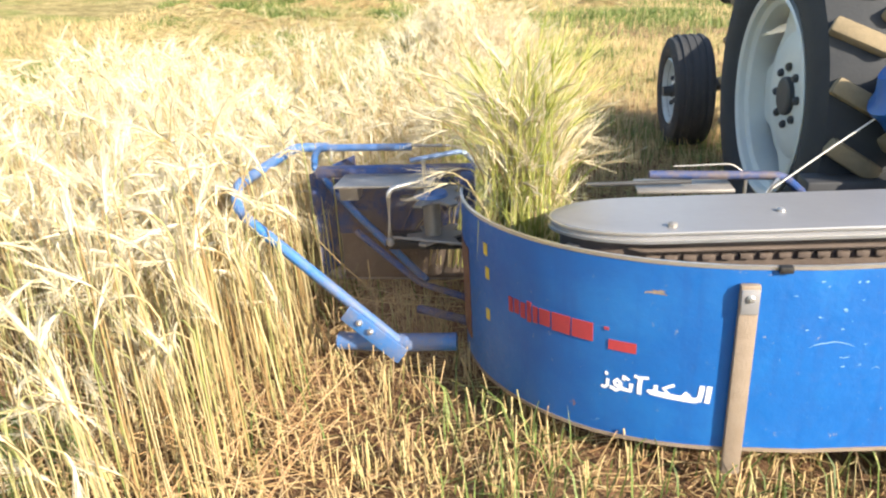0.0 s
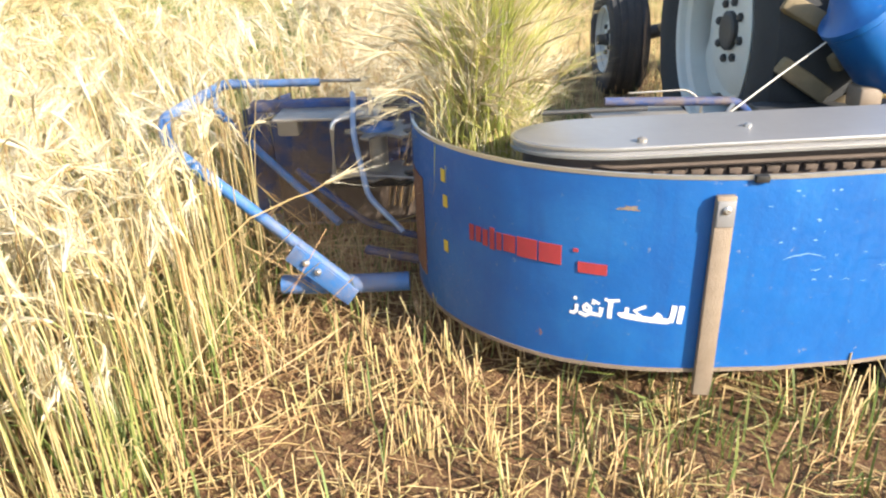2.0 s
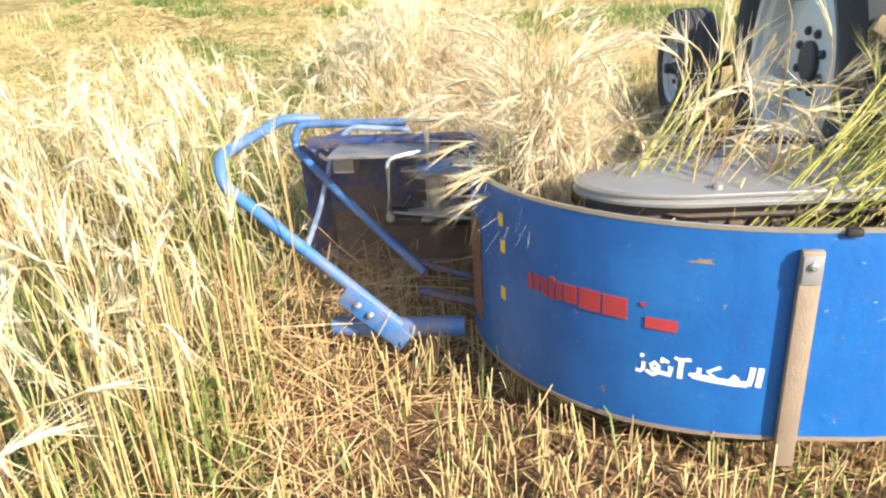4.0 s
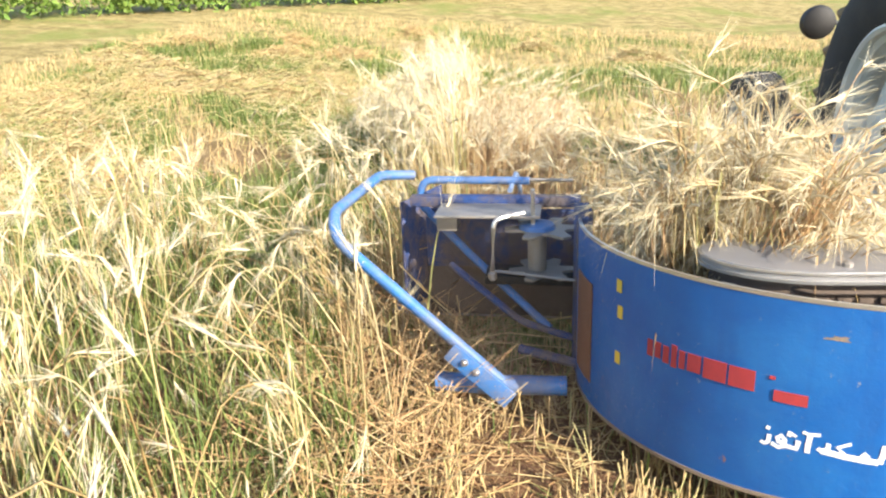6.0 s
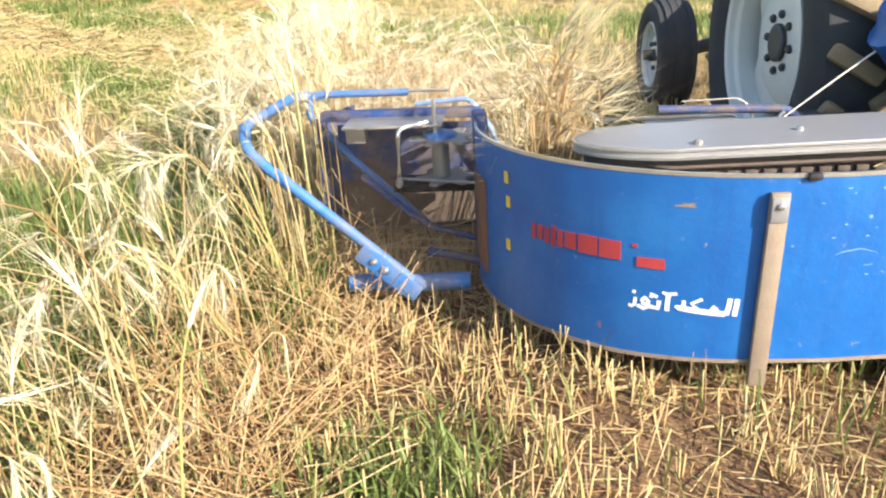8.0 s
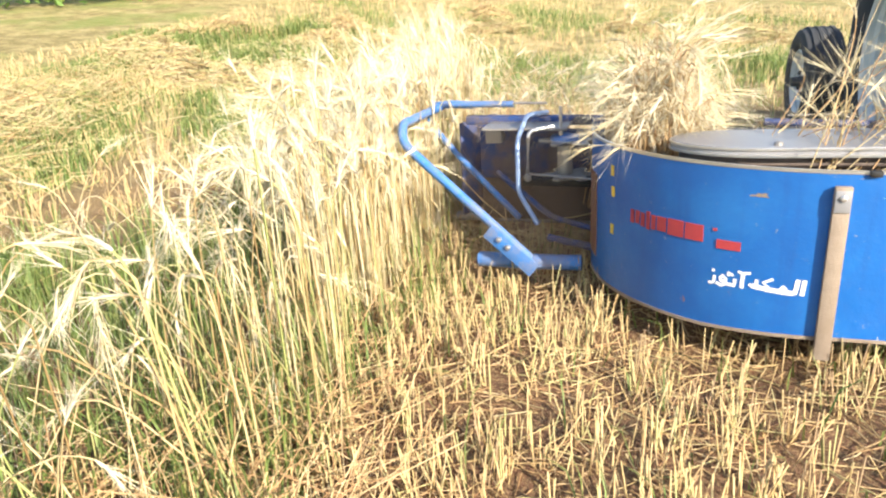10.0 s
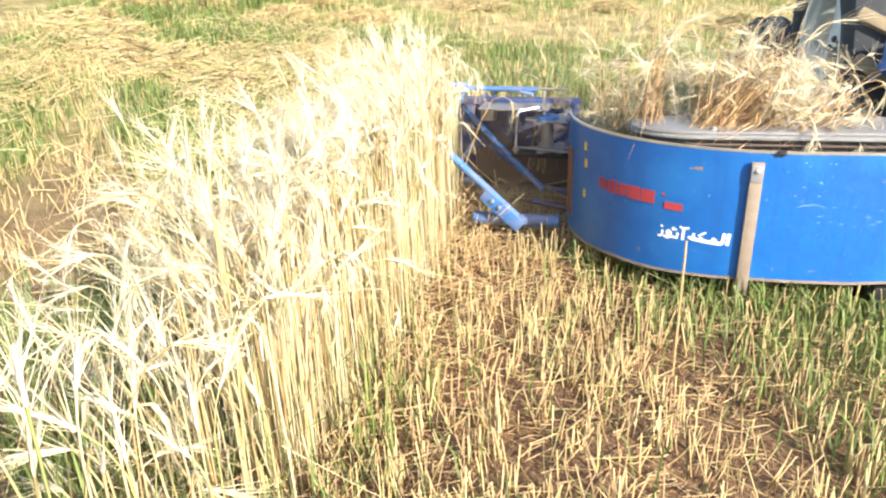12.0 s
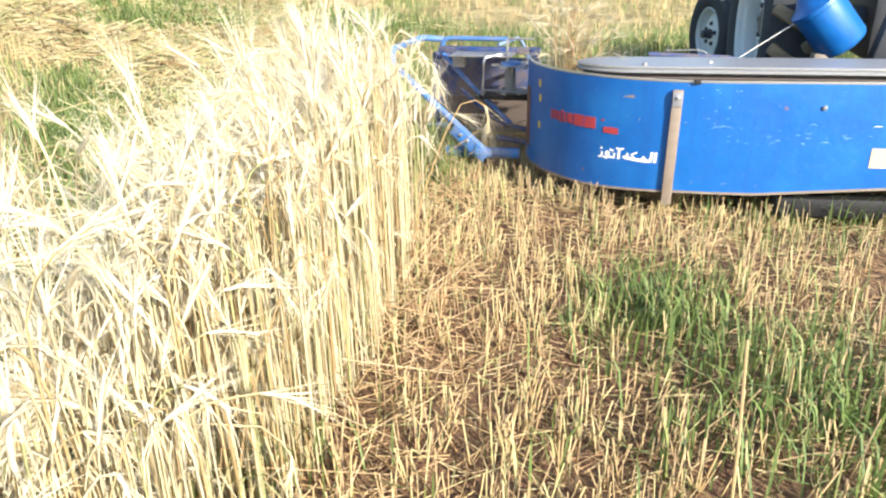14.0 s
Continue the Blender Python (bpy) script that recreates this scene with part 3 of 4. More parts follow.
blades("field_grass", "green grass in the far field", 60000, (-8, 7, 12.5, 24), M_GREEN, 33, 0.06, 0.2,
       lambda x, y, r: (green_patch(x * 0.5, y * 0.6) + r.normal(0, 0.3, len(x)) > 0.25) & ((x < crop_left(np.minimum(y, 13.6))) | (y > 13.7)), width=0.005)


for k, (gx, gy, gr) in enumerate(TUFTS[:4]):
    blades("grass_tuft", "dense tuft of broad green grass in the stubble", 750, (gx - gr, gx + gr, gy - gr, gy + gr), M_GREEN, 400 + k, 0.07, 0.19,
           lambda x, y, r: r.random(len(x)) < np.exp(-1.6 * ((x - gx) ** 2 + (y - gy) ** 2) / (gr * gr)), width=0.0042)


# ---- heaps of raked straw and a green strip beyond the crop ----
def straw_heap(cx, cy, along, across, tall, turn, n, seed, mat, width=0.005):
    """A tangled mound: straws laid over a low dome."""
    rng = np.random.default_rng(seed)
    a, r = rng.uniform(0, 6.28, n), np.sqrt(rng.random(n))
    u, w = r * np.cos(a), r * np.sin(a)
    lump = 0.75 + 0.35 * np.sin(u * 5 + seed) * np.sin(w * 4 + 2 * seed)
    ct, st = math.cos(turn), math.sin(turn)
    x, y = cx + u * along * ct - w * across * st, cy + u * along * st + w * across * ct
    z = ground_height(x, y) + tall * (1 - r * r) * lump * rng.uniform(0.35, 1.05, n) + 0.01
    L, az = rng.uniform(0.15, 0.5, n), rng.uniform(0, 6.28, n)
    d = np.stack([np.cos(az), np.sin(az), rng.normal(0, 0.28, n)], 1) * L[:, None] / 2
    c = np.stack([x, y, z], 1)
    d[:, 2] = np.clip(d[:, 2], -0.8 * (z - ground_height(x, y)), 0.3)
    side = np.stack([-np.sin(az), np.cos(az), np.zeros(n)], 1)
    mid = c + side * (L * rng.normal(0, 0.09, n))[:, None] + np.array([0, 0, 0.03])
    vs = []
    for p in (c - d, mid, c + d):
        vs += [p - side * width, p + side * width, p + np.array([0, 0, 1.6 * width])]
    v = np.stack(vs, 1).reshape(-1, 3)
    i = np.arange(n * 9).reshape(n, 9)
    f = np.concatenate([np.stack([i[:, q + k], i[:, q + (k + 1) % 3], i[:, q + 3 + (k + 1) % 3], i[:, q + 3 + k]], 1) for q in (0, 3) for k in range(3)])
    ob = new("straw_heap", fast_mesh("straw_heap", v, f, np.zeros(len(f)), [mat]))
    tagged(ob, "tangled heap of raked straw on the mown field", "straw heap", kind="stuff")


HEAPS = ((-3.9, 14.2, 0.9, 0.55, 0.22, 2.5, 1500), (-5.1, 14.95, 1.0, 0.6, 0.28, 2.55, 1700), (-6.3, 15.8, 1.0, 0.6, 0.26, 2.5, 1500), (-7.5, 16.6, 1.0, 0.55, 0.25, 2.5, 1300),
         (-5.2, 18.2, 0.6, 0.4, 0.26, 0.2, 700), (-4.0, 18.5, 0.5, 0.35, 0.28, 0.4, 600), (-5.6, 19.9, 0.45, 0.4, 0.32, 0.0, 500), (-2.8, 20.7, 0.6, 0.35, 0.22, 0.3, 600),
         (-7.3, 18.4, 1.1, 0.5, 0.34, 0.3, 1100), (-3.4, 22.4, 0.5, 0.4, 0.3, 0.0, 400), (-0.6, 21.4, 0.5, 0.35, 0.22, 0.5, 400), (1.6, 20.2, 0.6, 0.4, 0.24, 0.2, 500), (-6.0, 12.6, 0.9, 0.5, 0.2, 2.3, 1200))
for k, (hx, hy, al, ac, ta, tu, hn) in enumerate(HEAPS):
    straw_heap(hx, hy, al, ac, ta, tu, hn, 200 + k, M_STUB if k in (4, 5, 6, 8, 9) else M_CROP)


def green_strip(x, y):
    """A lower, greener strip between the raked rows."""
    beyond = 0.5 * np.exp(-((y - 15.0) / 1.5) ** 2) * (x > -3.6 + 0.3 * np.sin(y * 2.1)) * (0.6 + 0.4 * np.sin(x * 1.7 + y * 0.6))
    return beyond + np.maximum(np.exp(-((y - 17.2 - 0.10 * (-1.6 - x)) / 0.5) ** 2), 0.8 * np.exp(-((x + 3.1 + 0.9 * (y - 12.2)) / 0.45) ** 2) * (y > 9.5) * (y < 13.9))


blades("strip_weeds", "dark green weeds in the strip behind the crop", 100000, (-9.0, 3.5, 9.5, 19.5), M_GREEN, 35, 0.08, 0.24,
       lambda x, y, r: (r.random(len(x)) < green_strip(x, y)) & ((x < crop_left(np.minimum(y, 13.6))) | (y > 12.7)), width=0.005)


for k, (gx, gy, gr) in enumerate(((-5.5, 15.9, 0.55), (-4.4, 16.2, 0.45), (-6.8, 18.2, 0.7), (-6.0, 19.0, 0.5), (-5.2, 16.8, 0.6), (-7.1, 17.2, 0.6), (-3.2, 17.0, 0.5))):
    blades("weed_clump", "dark clump of tall weeds left standing in the field", 1100, (gx - gr, gx + gr, gy - gr, gy + gr), M_GREEN, 420 + k, 0.14, 0.36,
           lambda x, y, r: r.random(len(x)) < np.exp(-1.4 * ((x - gx) ** 2 + (y - gy) ** 2) / (gr * gr)), width=0.008)


# ---- hedge ----
def hedge():
    rng = np.random.default_rng(8)
    n = 60000
    u = rng.uniform(-16, 42, n)
    top = 1.5 + 0.5 * np.sin(u * 0.9) + 0.35 * np.sin(u * 2.3 + 1) + 0.02 * np.maximum(u, 0)
    w = rng.random(n) ** 0.8 * 1.3 * (0.9 + 0.3 * np.sin(u * 3.1)) 
    hh = top * np.sqrt(rng.random(n)) * rng.uniform(0.5, 1.1, n)
    gap = np.sin(u * 1.7) * np.sin(hh * 3 + u) > -0.85
    x = -13.5 + 0.58 * u - 0.81 * w * 1.0
    y = 20.0 + 0.81 * u + 0.58 * w * 1.0
    z = rise(x, y) + hh
    c = np.stack([x, y, z], 1)[gap]
    n = len(c)
    s = rng.uniform(0.05, 0.13, (n, 1))
    a = rng.normal(0, 1, (n, 3)); a /= np.linalg.norm(a, axis=1, keepdims=True)
    b = np.cross(a, rng.normal(0, 1, (n, 3))); b /= np.linalg.norm(b, axis=1, keepdims=True)
    nn = np.cross(a, b)
    v = np.stack([c - a * s, c + b * s * 0.5 + nn * s * 0.15, c + a * s, c - b * s * 0.5 + nn * s * 0.15], 1).reshape(-1, 3)
    i = np.arange(n * 4).reshape(n, 4)
    f = np.concatenate([i[:, [0, 1, 2, 0]], i[:, [0, 2, 3, 0]]])
    root = new("hedge", fast_mesh("hedge", v, f, np.zeros(len(f)), [M_HEDGE]))
    tagged(root, "dense green bushy hedge along the field edge", "hedge", kind="stuff")
    for u0, lx in ((19.0, 0.3), (21.5, -0.25), (33.0, 0.2)):
        bx, by = -13.5 + 0.58 * u0 - 0.2, 20 + 0.81 * u0
        bz = float(rise(np.array(bx), np.array(by)))
        t = new("tree_trunk", None)
        bm = bmesh.new()
        rings = []
        for k in range(7):
            q = k / 6
            cx, cy, r = bx + lx * q * q * 2, by + 0.1 * math.sin(4 * q), 0.16 * (1 - 0.55 * q)
            rings.append([bm.verts.new((cx + r * math.cos(w), cy + r * math.sin(w), bz - 0.05 + 4.2 * q)) for w in np.linspace(0, 6.283, 9)[:-1]])
        for p, q in zip(rings, rings[1:]):
            for k in range(8):
                bm.faces.new((p[k], p[(k + 1) % 8], q[(k + 1) % 8], q[k]))
        part("trunk", bm, M_BARK, t)
        part("limb", tube([(bx + lx * 0.5, by, bz + 2.0), (bx - lx * 2, by + 0.3, bz + 3.4), (bx - lx * 3, by + 0.4, bz + 4.4)], 0.06, 7), M_BARK, t)
        tagged(t, "pale bare tree trunk rising out of the hedge", "tree", "hedge trees")


hedge()


# ---- reaper ----
reaper = tagged(new("reaper", None), "blue tractor-drawn reaper with worn paint and rust", "reaper")
WALL_Z0, WALL_Z1 = 0.10, 0.60


def wall_xy(x):
    """Plan line of the back sheet: a quarter ellipse, then a nearly straight run."""
    if x < 0.9:
        c = (x - 0.9) / 0.77
        return x, 2.30 - 0.655 * math.sqrt(max(0, 1 - c * c))
    return x, 1.645 + max(0, x - 1.0) * 0.11


def wall_plan():
    p = [(0.9 + 0.77 * math.cos(radians(a)), 2.30 + 0.655 * math.sin(radians(a))) for a in range(168, 271, 4)]
    return p + [(x, wall_xy(x)[1]) for x in (1.0, 1.2, 1.45, 1.7, 1.9, 2.2, 2.45)]


def hem(x):
    """Height of the sheet's lower edge, which rises along the straight run."""
    return WALL_Z0 + 0.022 * min(1.0, max(0.0, (x - 0.5) / 0.4)) + 0.038 * min(1.0, max(0.0, (x - 1.2) / 0.5))


def ribbon(plan, z0, z1, thick, out=0.0, follow=False):
    """An upright strip of sheet along a plan line; its lower edges may follow the hem."""
    low, high = z0, z1
    bm = bmesh.new()
    cols = []
    for i, (x, y) in enumerate(plan):
        a, b = plan[max(0, i - 1)], plan[min(len(plan) - 1, i + 1)]
        d = Vector((b[0] - a[0], b[1] - a[1])).normalized()
        n = Vector((d.y, -d.x))
        if follow:
            z0 = low + hem(x) - WALL_Z0
            z1 = high + hem(x) - WALL_Z0 if high < 0.3 else high
        o, q = Vector((x, y)) + n * (out + thick / 2), Vector((x, y)) + n * (out - thick / 2)
        cols.append([bm.verts.new((o.x, o.y, z0)), bm.verts.new((o.x, o.y, z1)), bm.verts.new((q.x, q.y, z1)), bm.verts.new((q.x, q.y, z0))])
    for a, b in zip(cols, cols[1:]):
        for k in range(4):
            bm.faces.new((a[k], a[(k + 1) % 4], b[(k + 1) % 4], b[k]))
    bm.faces.new(cols[0]), bm.faces.new(cols[-1])
    return bm


def stretch(x0, x1, step=0.02):
    n = max(2, int((x1 - x0) / step) + 1)
    return [wall_xy(x0 + (x1 - x0) * k / (n - 1)) for k in range(n)]


sheet = part("back_sheet", ribbon(wall_plan(), WALL_Z0, WALL_Z1, 0.005, 0.0, True), M_BLUE, reaper, "curved blue sheet-metal guard, scratched and dusty")
part("top_rim", ribbon(wall_plan(), WALL_Z1 - 0.005, WALL_Z1 + 0.004, 0.008), M_EDGE, reaper, "worn bright edge of the sheet")
part("bottom_rim", ribbon(wall_plan()[4:], WALL_Z0 - 0.003, WALL_Z0 + 0.007, 0.010, 0.0, True), M_RUST, reaper, "rusty lower edge")
bx, by = wall_xy(0.845)
part("brace_bar", box(bx - 0.004, by - 0.0125, 0.312, 0.043, 0.018, 0.505, 0.004, pose(0, 0, 0, 0, 0.6, 0)), M_RUST, reaper, "rusty flat steel upright")
part("brace_plate", box(bx - 0.002, by - 0.0235, 0.525, 0.039, 0.005, 0.06, 0.002), M_DECK, reaper)
part("brace_bolt", lathe([(0.009, 0), (0.009, 0.006), (0.005, 0.009)], 8, pose(bx - 0.002, by - 0.0255, 0.535, 90)), M_EDGE, reaper)
part("clip", box(0.915, 1.640, 0.598, 0.03, 0.02, 0.016, 0.003), M_BLACK, reaper)
# pale stud modelled in place of a glint on the sheet
part("glint_stud", lathe([(0.010, 0), (0.010, 0.010), (0.006, 0.014)], 8, pose(1.42, wall_xy(1.42)[1] - 0.002, 0.50, 90)), M_EDGE, reaper)
part("rust_patch", ribbon([(0.9 + 0.77 * math.cos(radians(a)), 2.30 + 0.655 * math.sin(radians(a))) for a in range(186, 199, 3)], 0.17, 0.47, 0.003, 0.004), M_RUSTY, reaper, "patch of brown rust")

part("lip_post", box(0.142, 2.345, 0.36, 0.045, 0.10, 0.53, 0.006, pose(0, 0, 0, 0, 0, 6)), M_DBLUE, reaper, "dark blue post at the mouth of the sheet")

# plain marks on the sheet
x = 0.296
for w, z0, z1 in ((0.016, 0.368, 0.412), (0.017, 0.371, 0.412), (0.017, 0.366, 0.410), (0.016, 0.362, 0.420), (0.017, 0.366, 0.412), (0.032, 0.368, 0.413), (0.050, 0.364, 0.415), (0.055, 0.364, 0.414)):
    part("mark", ribbon(stretch(x, x + w - 0.005, 0.008), z0, z1, 0.002, 0.004), M_RED, sheet, "red sticker block")
    x += w
part("mark", ribbon(stretch(0.537, 0.548, 0.005), 0.404, 0.412, 0.002, 0.004), M_RED, sheet, "red sticker block")
part("mark", ribbon(stretch(0.548, 0.612, 0.01), 0.353, 0.380, 0.002, 0.004), M_RED, sheet, "red sticker block")


def brush(points, width):
    """A painted stroke on the sheet through (x, z) points, a thin raised strip."""
    pts = [Vector(p) for p in points]
    bm, cols = bmesh.new(), []
    for i, p in enumerate(pts):
        d = (pts[min(i + 1, len(pts) - 1)] - pts[max(i - 1, 0)]).normalized()
        n = Vector((-d.y, d.x)) * width / 2
        ring = []
        for q, out in ((p + n, 0.0028), (p - n, 0.0028), (p - n, 0.0042), (p + n, 0.0042)):
            wx, wy = wall_xy(q.x)
            ring.append(bm.verts.new((wx, wy - out, q.y)))
        cols.append(ring)
    for a, b in zip(cols, cols[1:]):
        for k in range(4):
            bm.faces.new((a[k], a[(k + 1) % 4], b[(k + 1) % 4], b[k]))
    bm.faces.new(cols[0]), bm.faces.new(cols[-1])
    return bm


# millimetres from the stroke row's start and above its foot, width
for pts, w in ((((0, 4), (8, 2), (14, 8), (15, 26)), 8), (((8, 42), (15, 40)), 8), (((20, 6), (34, 0), (43, 6), (44, 22), (36, 30), (30, 22), (32, 14), (44, 12)), 9), (((44, 8), (66, 6), (68, 26)), 10),
               (((50, 32), (52, 44)), 8), (((58, 34), (61, 40)), 9), (((86, 2), (86, 24), (88, 44)), 10), (((74, 50), (84, 46), (106, 50)), 7),
               (((104, 18), (112, 12), (122, 22), (122, 34)), 9), (((110, 14), (150, 10), (190, 8), (214, 8)), 13), (((152, 16), (138, 28), (162, 42)), 7), (((182, 14), (188, 24), (196, 16)), 9),
               (((216, 6), (220, 26), (222, 48)), 11), (((234, 4), (236, 26), (238, 48)), 11)):
    part("stroke", brush([(0.532 + 0.00104 * u, 0.240 + 0.00104 * v) for u, v in pts], 0.00104 * w), M_WHITE, sheet, "white painted stroke")
for z0, z1, d in ((0.495, 0.535, 0.0), (0.425, 0.465, 0.004), (0.295, 0.335, 0.002)):
    part("warning_mark", ribbon(stretch(0.224 + d, 0.2345 + d, 0.005), z0 + 0.003, z1 - 0.003, 0.002, 0.004), M_YELLOW, sheet, "small yellow sticker")
part("mark", ribbon(stretch(1.63, 1.73, 0.02), 0.252, 0.335, 0.002, 0.004), M_TAN, sheet, "torn tan sticker")

# scuffs and chips on the flat run of the sheet
scuff_rng = random.Random(5)


def scratch(x0, z0, length, bow, thick):
    """A thin bowed scratch laid on the sheet."""
    bm = bmesh.new()
    n, pairs = 9, []
    for k in range(n):
        q = k / (n - 1)
        px, py = wall_xy(x0 + length * q)
        z = z0 + bow * (1 - (2 * q - 1) ** 2) + scuff_rng.uniform(-0.0012, 0.0012)
        h = thick * math.sin(math.pi * (0.08 + 0.84 * q)) * scuff_rng.uniform(0.5, 1.1)
        pairs.append((bm.verts.new((px, py - 0.0036, z - h)), bm.verts.new((px, py - 0.0036, z + h))))
    for p, q in zip(pairs, pairs[1:]):
        bm.faces.new((p[0], q[0], q[1], p[1]))
    return bm


part("scuff", scratch(0.985, 0.405, 0.10, 0.012, 0.0018), M_SCUFF, sheet, "pale scratch")
part("scuff", scratch(1.62, 0.425, 0.035, 0.002, 0.0024), M_WHITE, sheet, "pale scratch")
for k in range(22):
    x0, z0 = scuff_rng.gauss(1.28, 0.14), scuff_rng.gauss(0.375, 0.022)
    part("scuff", scratch(x0, z0, scuff_rng.uniform(0.008, 0.04), scuff_rng.uniform(-0.006, 0.008), scuff_rng.uniform(0.0008, 0.0022)), M_SCUFF, sheet, "pale scratch")
for k in range(12):
    x0, z0 = scuff_rng.uniform(0.92, 1.10), scuff_rng.uniform(0.44, 0.57)
    part("chip", scratch(x0, z0, scuff_rng.uniform(0.004, 0.011), 0.0, scuff_rng.uniform(0.0012, 0.003)), M_SCUFF, sheet, "chip in the paint")
part("chip", scratch(0.622, 0.519, 0.05, 0.004, 0.005), M_RUST, sheet, "chip in the paint")
part("chip", scratch(0.640, 0.530, 0.03, -0.003, 0.003), M_RUST, sheet, "chip in the paint")

# deck over the conveyor
def stadium(x0, x1, y0, y1, slope=0.07):
    r = (y1 - y0) / 2
    left = [(x0 + r * 1.7 + 1.7 * r * math.cos(radians(a)), y0 + r + r * math.sin(radians(a))) for a in range(90, 271, 10)]
    return left + [(x1, y0 + slope * (x1 - x0 - r)), (x1, y1 + slope * (x1 - x0 - r))]


part("deck", prism(stadium(0.405, 2.40, 1.775, 2.06), 0.613, 0.634, 0.005), M_DECK, reaper, "dusty grey steel cover")
part("deck_edge", ribbon(stadium(0.405, 2.40, 1.775, 2.06)[4:-1], 0.6265, 0.6315, 0.006, 0.0015), M_EDGE, reaper, "bright worn cover edge")
part("deck_lip", ribbon(stadium(0.405, 2.40, 1.775, 2.06)[4:-1], 0.607, 0.614, 0.008, 0.002), M_EDGE, reaper, "bright worn lower lip")
part("deck_bolt", lathe([(0.010, 0), (0.010, 0.006), (0.005, 0.010)], 8, pose(0.98, 1.93, 0.634)), M_EDGE, reaper)
part("deck_bolt", lathe([(0.012, 0), (0.012, 0.008), (0.006, 0.012)], 8, pose(0.70, 1.82, 0.634)), M_STEEL, reaper)
part("skirt", prism(stadium(0.43, 2.38, 1.80, 2.04), 0.52, 0.612), M_GUARD, reaper, "dusty dark drum below the cover")
part("conveyor_floor", prism(stadium(0.40, 2.40, 1.72, 2.25), 0.28, 0.31), M_BLACK, reaper)
for k in range(26):
    sx = 0.56 + 0.045 * k
    part("chain_link", box(sx, 1.792 + 0.07 * max(0, sx - 0.6), 0.560, 0.030, 0.012, 0.014, 0.003), M_GUARD, reaper)
part("chain_rail", tube([(0.47, 1.90, 0.585), (0.62, 1.780, 0.585), (2.3, 1.890, 0.585)], 0.005, 6), M_GUARD, reaper)
part("guide_blade", box(0.50, 1.865, 0.578, 0.11, 0.03, 0.004, 0.001, pose(0, 0, 0, 0, -6, 18)), M_EDGE, reaper)

# crop divider and its shoe
part("divider_tube", tube([(-0.085, 2.15, 0.125), (-0.60, 2.235, 0.545), (-0.625, 2.30, 0.61), (-0.61, 2.86, 0.605), (-0.50, 2.95, 0.585)], 0.0185, 12), M_TUBE, reaper, "bent light-blue divider tube")
plate_m = pose(-0.155, 2.118, 0.165) @ Matrix(((0.78, 0.13, 0.61, 0), (-0.12, 0.99, -0.05, 0), (-0.61, -0.035, 0.79, 0), (0, 0, 0, 1)))
part("divider_plate", box(0, 0, 0, 0.235, 0.010, 0.062, 0.004, plate_m), M_TUBE, reaper, "blue clamp plate")
for d in (-0.06, -0.015):
    part("plate_bolt", lathe([(0.011, 0), (0.011, 0.008), (0.006, 0.014)], 8, plate_m @ pose(d, -0.004, 0.006, 90)), M_EDGE, reaper, "pale bolt head")
part("shoe", tube([(-0.30, 2.205, 0.095), (-0.13, 2.19, 0.098), (0.10, 2.20, 0.10)], 0.030, 12), M_TUBE, reaper, "blue tubular shoe")
part("lower_bar", tube([(-0.05, 2.36, 0.14), (0.24, 2.22, 0.14)], 0.016, 8), M_DBLUE, reaper)
part("cutter_bar", box(-0.17, 2.80, 0.085, 0.80, 0.09, 0.018, 0.003), M_STEEL, reaper, "toothed steel cutter bar")
for k in range(10):
    part("cutter_tooth", prism([(-0.54 + 0.08 * k, 2.84), (-0.50 + 0.08 * k, 2.84), (-0.52 + 0.08 * k, 2.93)], 0.078, 0.092), M_STEEL, reaper)

# throat: panel, gearbox, star wheel, posts
part("throat_panel", box(-0.14, 2.70, 0.41, 0.54, 0.006, 0.22, 0.002), M_DBLUE, reaper, "dark blue inner panel")
part("side_panel", box(-0.44, 2.80, 0.34, 0.006, 0.30, 0.42, 0.002, pose(0, 0, 0, 0, 0, -20)), M_DBLUE, reaper)
# dusty belt guard, whose dark sheet also stands in for shade low in the throat
part("belt_guard", box(-0.12, 2.715, 0.20, 0.58, 0.006, 0.19, 0.002), M_GUARD, reaper, "brown dusty belt guard, also standing in for the throat's shade")
part("head_beam", box(-0.15, 2.60, 0.575, 0.58, 0.05, 0.035, 0.005), M_DBLUE, reaper)
part("head_plate", box(-0.16, 2.52, 0.566, 0.34, 0.20, 0.010, 0.003), M_STEEL, reaper, "grimy steel plate")
part("gear_block", box(-0.30, 2.53, 0.53, 0.07, 0.07, 0.07, 0.006), M_STEEL, reaper)
part("gear_post", lathe([(0.030, 0.36), (0.030, 0.50), (0.036, 0.505), (0.036, 0.53)], 16, pose(0.0, 2.46, 0)), M_STEEL, reaper)
part("gear_foot", box(-0.02, 2.50, 0.345, 0.30, 0.12, 0.03, 0.004), M_BLACK, reaper)
ring = []
for k in range(24):
    r = 0.125 if k % 4 in (0, 1) else 0.075
    ring.append((r * math.cos(k * math.pi / 12), r * math.sin(k * math.pi / 12)))
part("star_wheel", prism([(0.02 + a, 2.46 + b) for a, b in ring], 0.515, 0.523), M_STEEL, reaper, "steel star wheel")
part("star_wheel", prism([(0.02 + a * 0.9, 2.46 + b * 0.9) for a, b in ring], 0.375, 0.383), M_STEEL, reaper, "steel star wheel")
part("wheel_cap", lathe([(0.06, 0.523), (0.055, 0.535), (0.02, 0.545)], 16, pose(0.0, 2.46, 0)), M_TUBE, reaper)
part("post", tube([(-0.012, 2.435, 0.53), (-0.014, 2.435, 0.655)], 0.007, 8), M_EDGE, reaper, "bright steel pin")
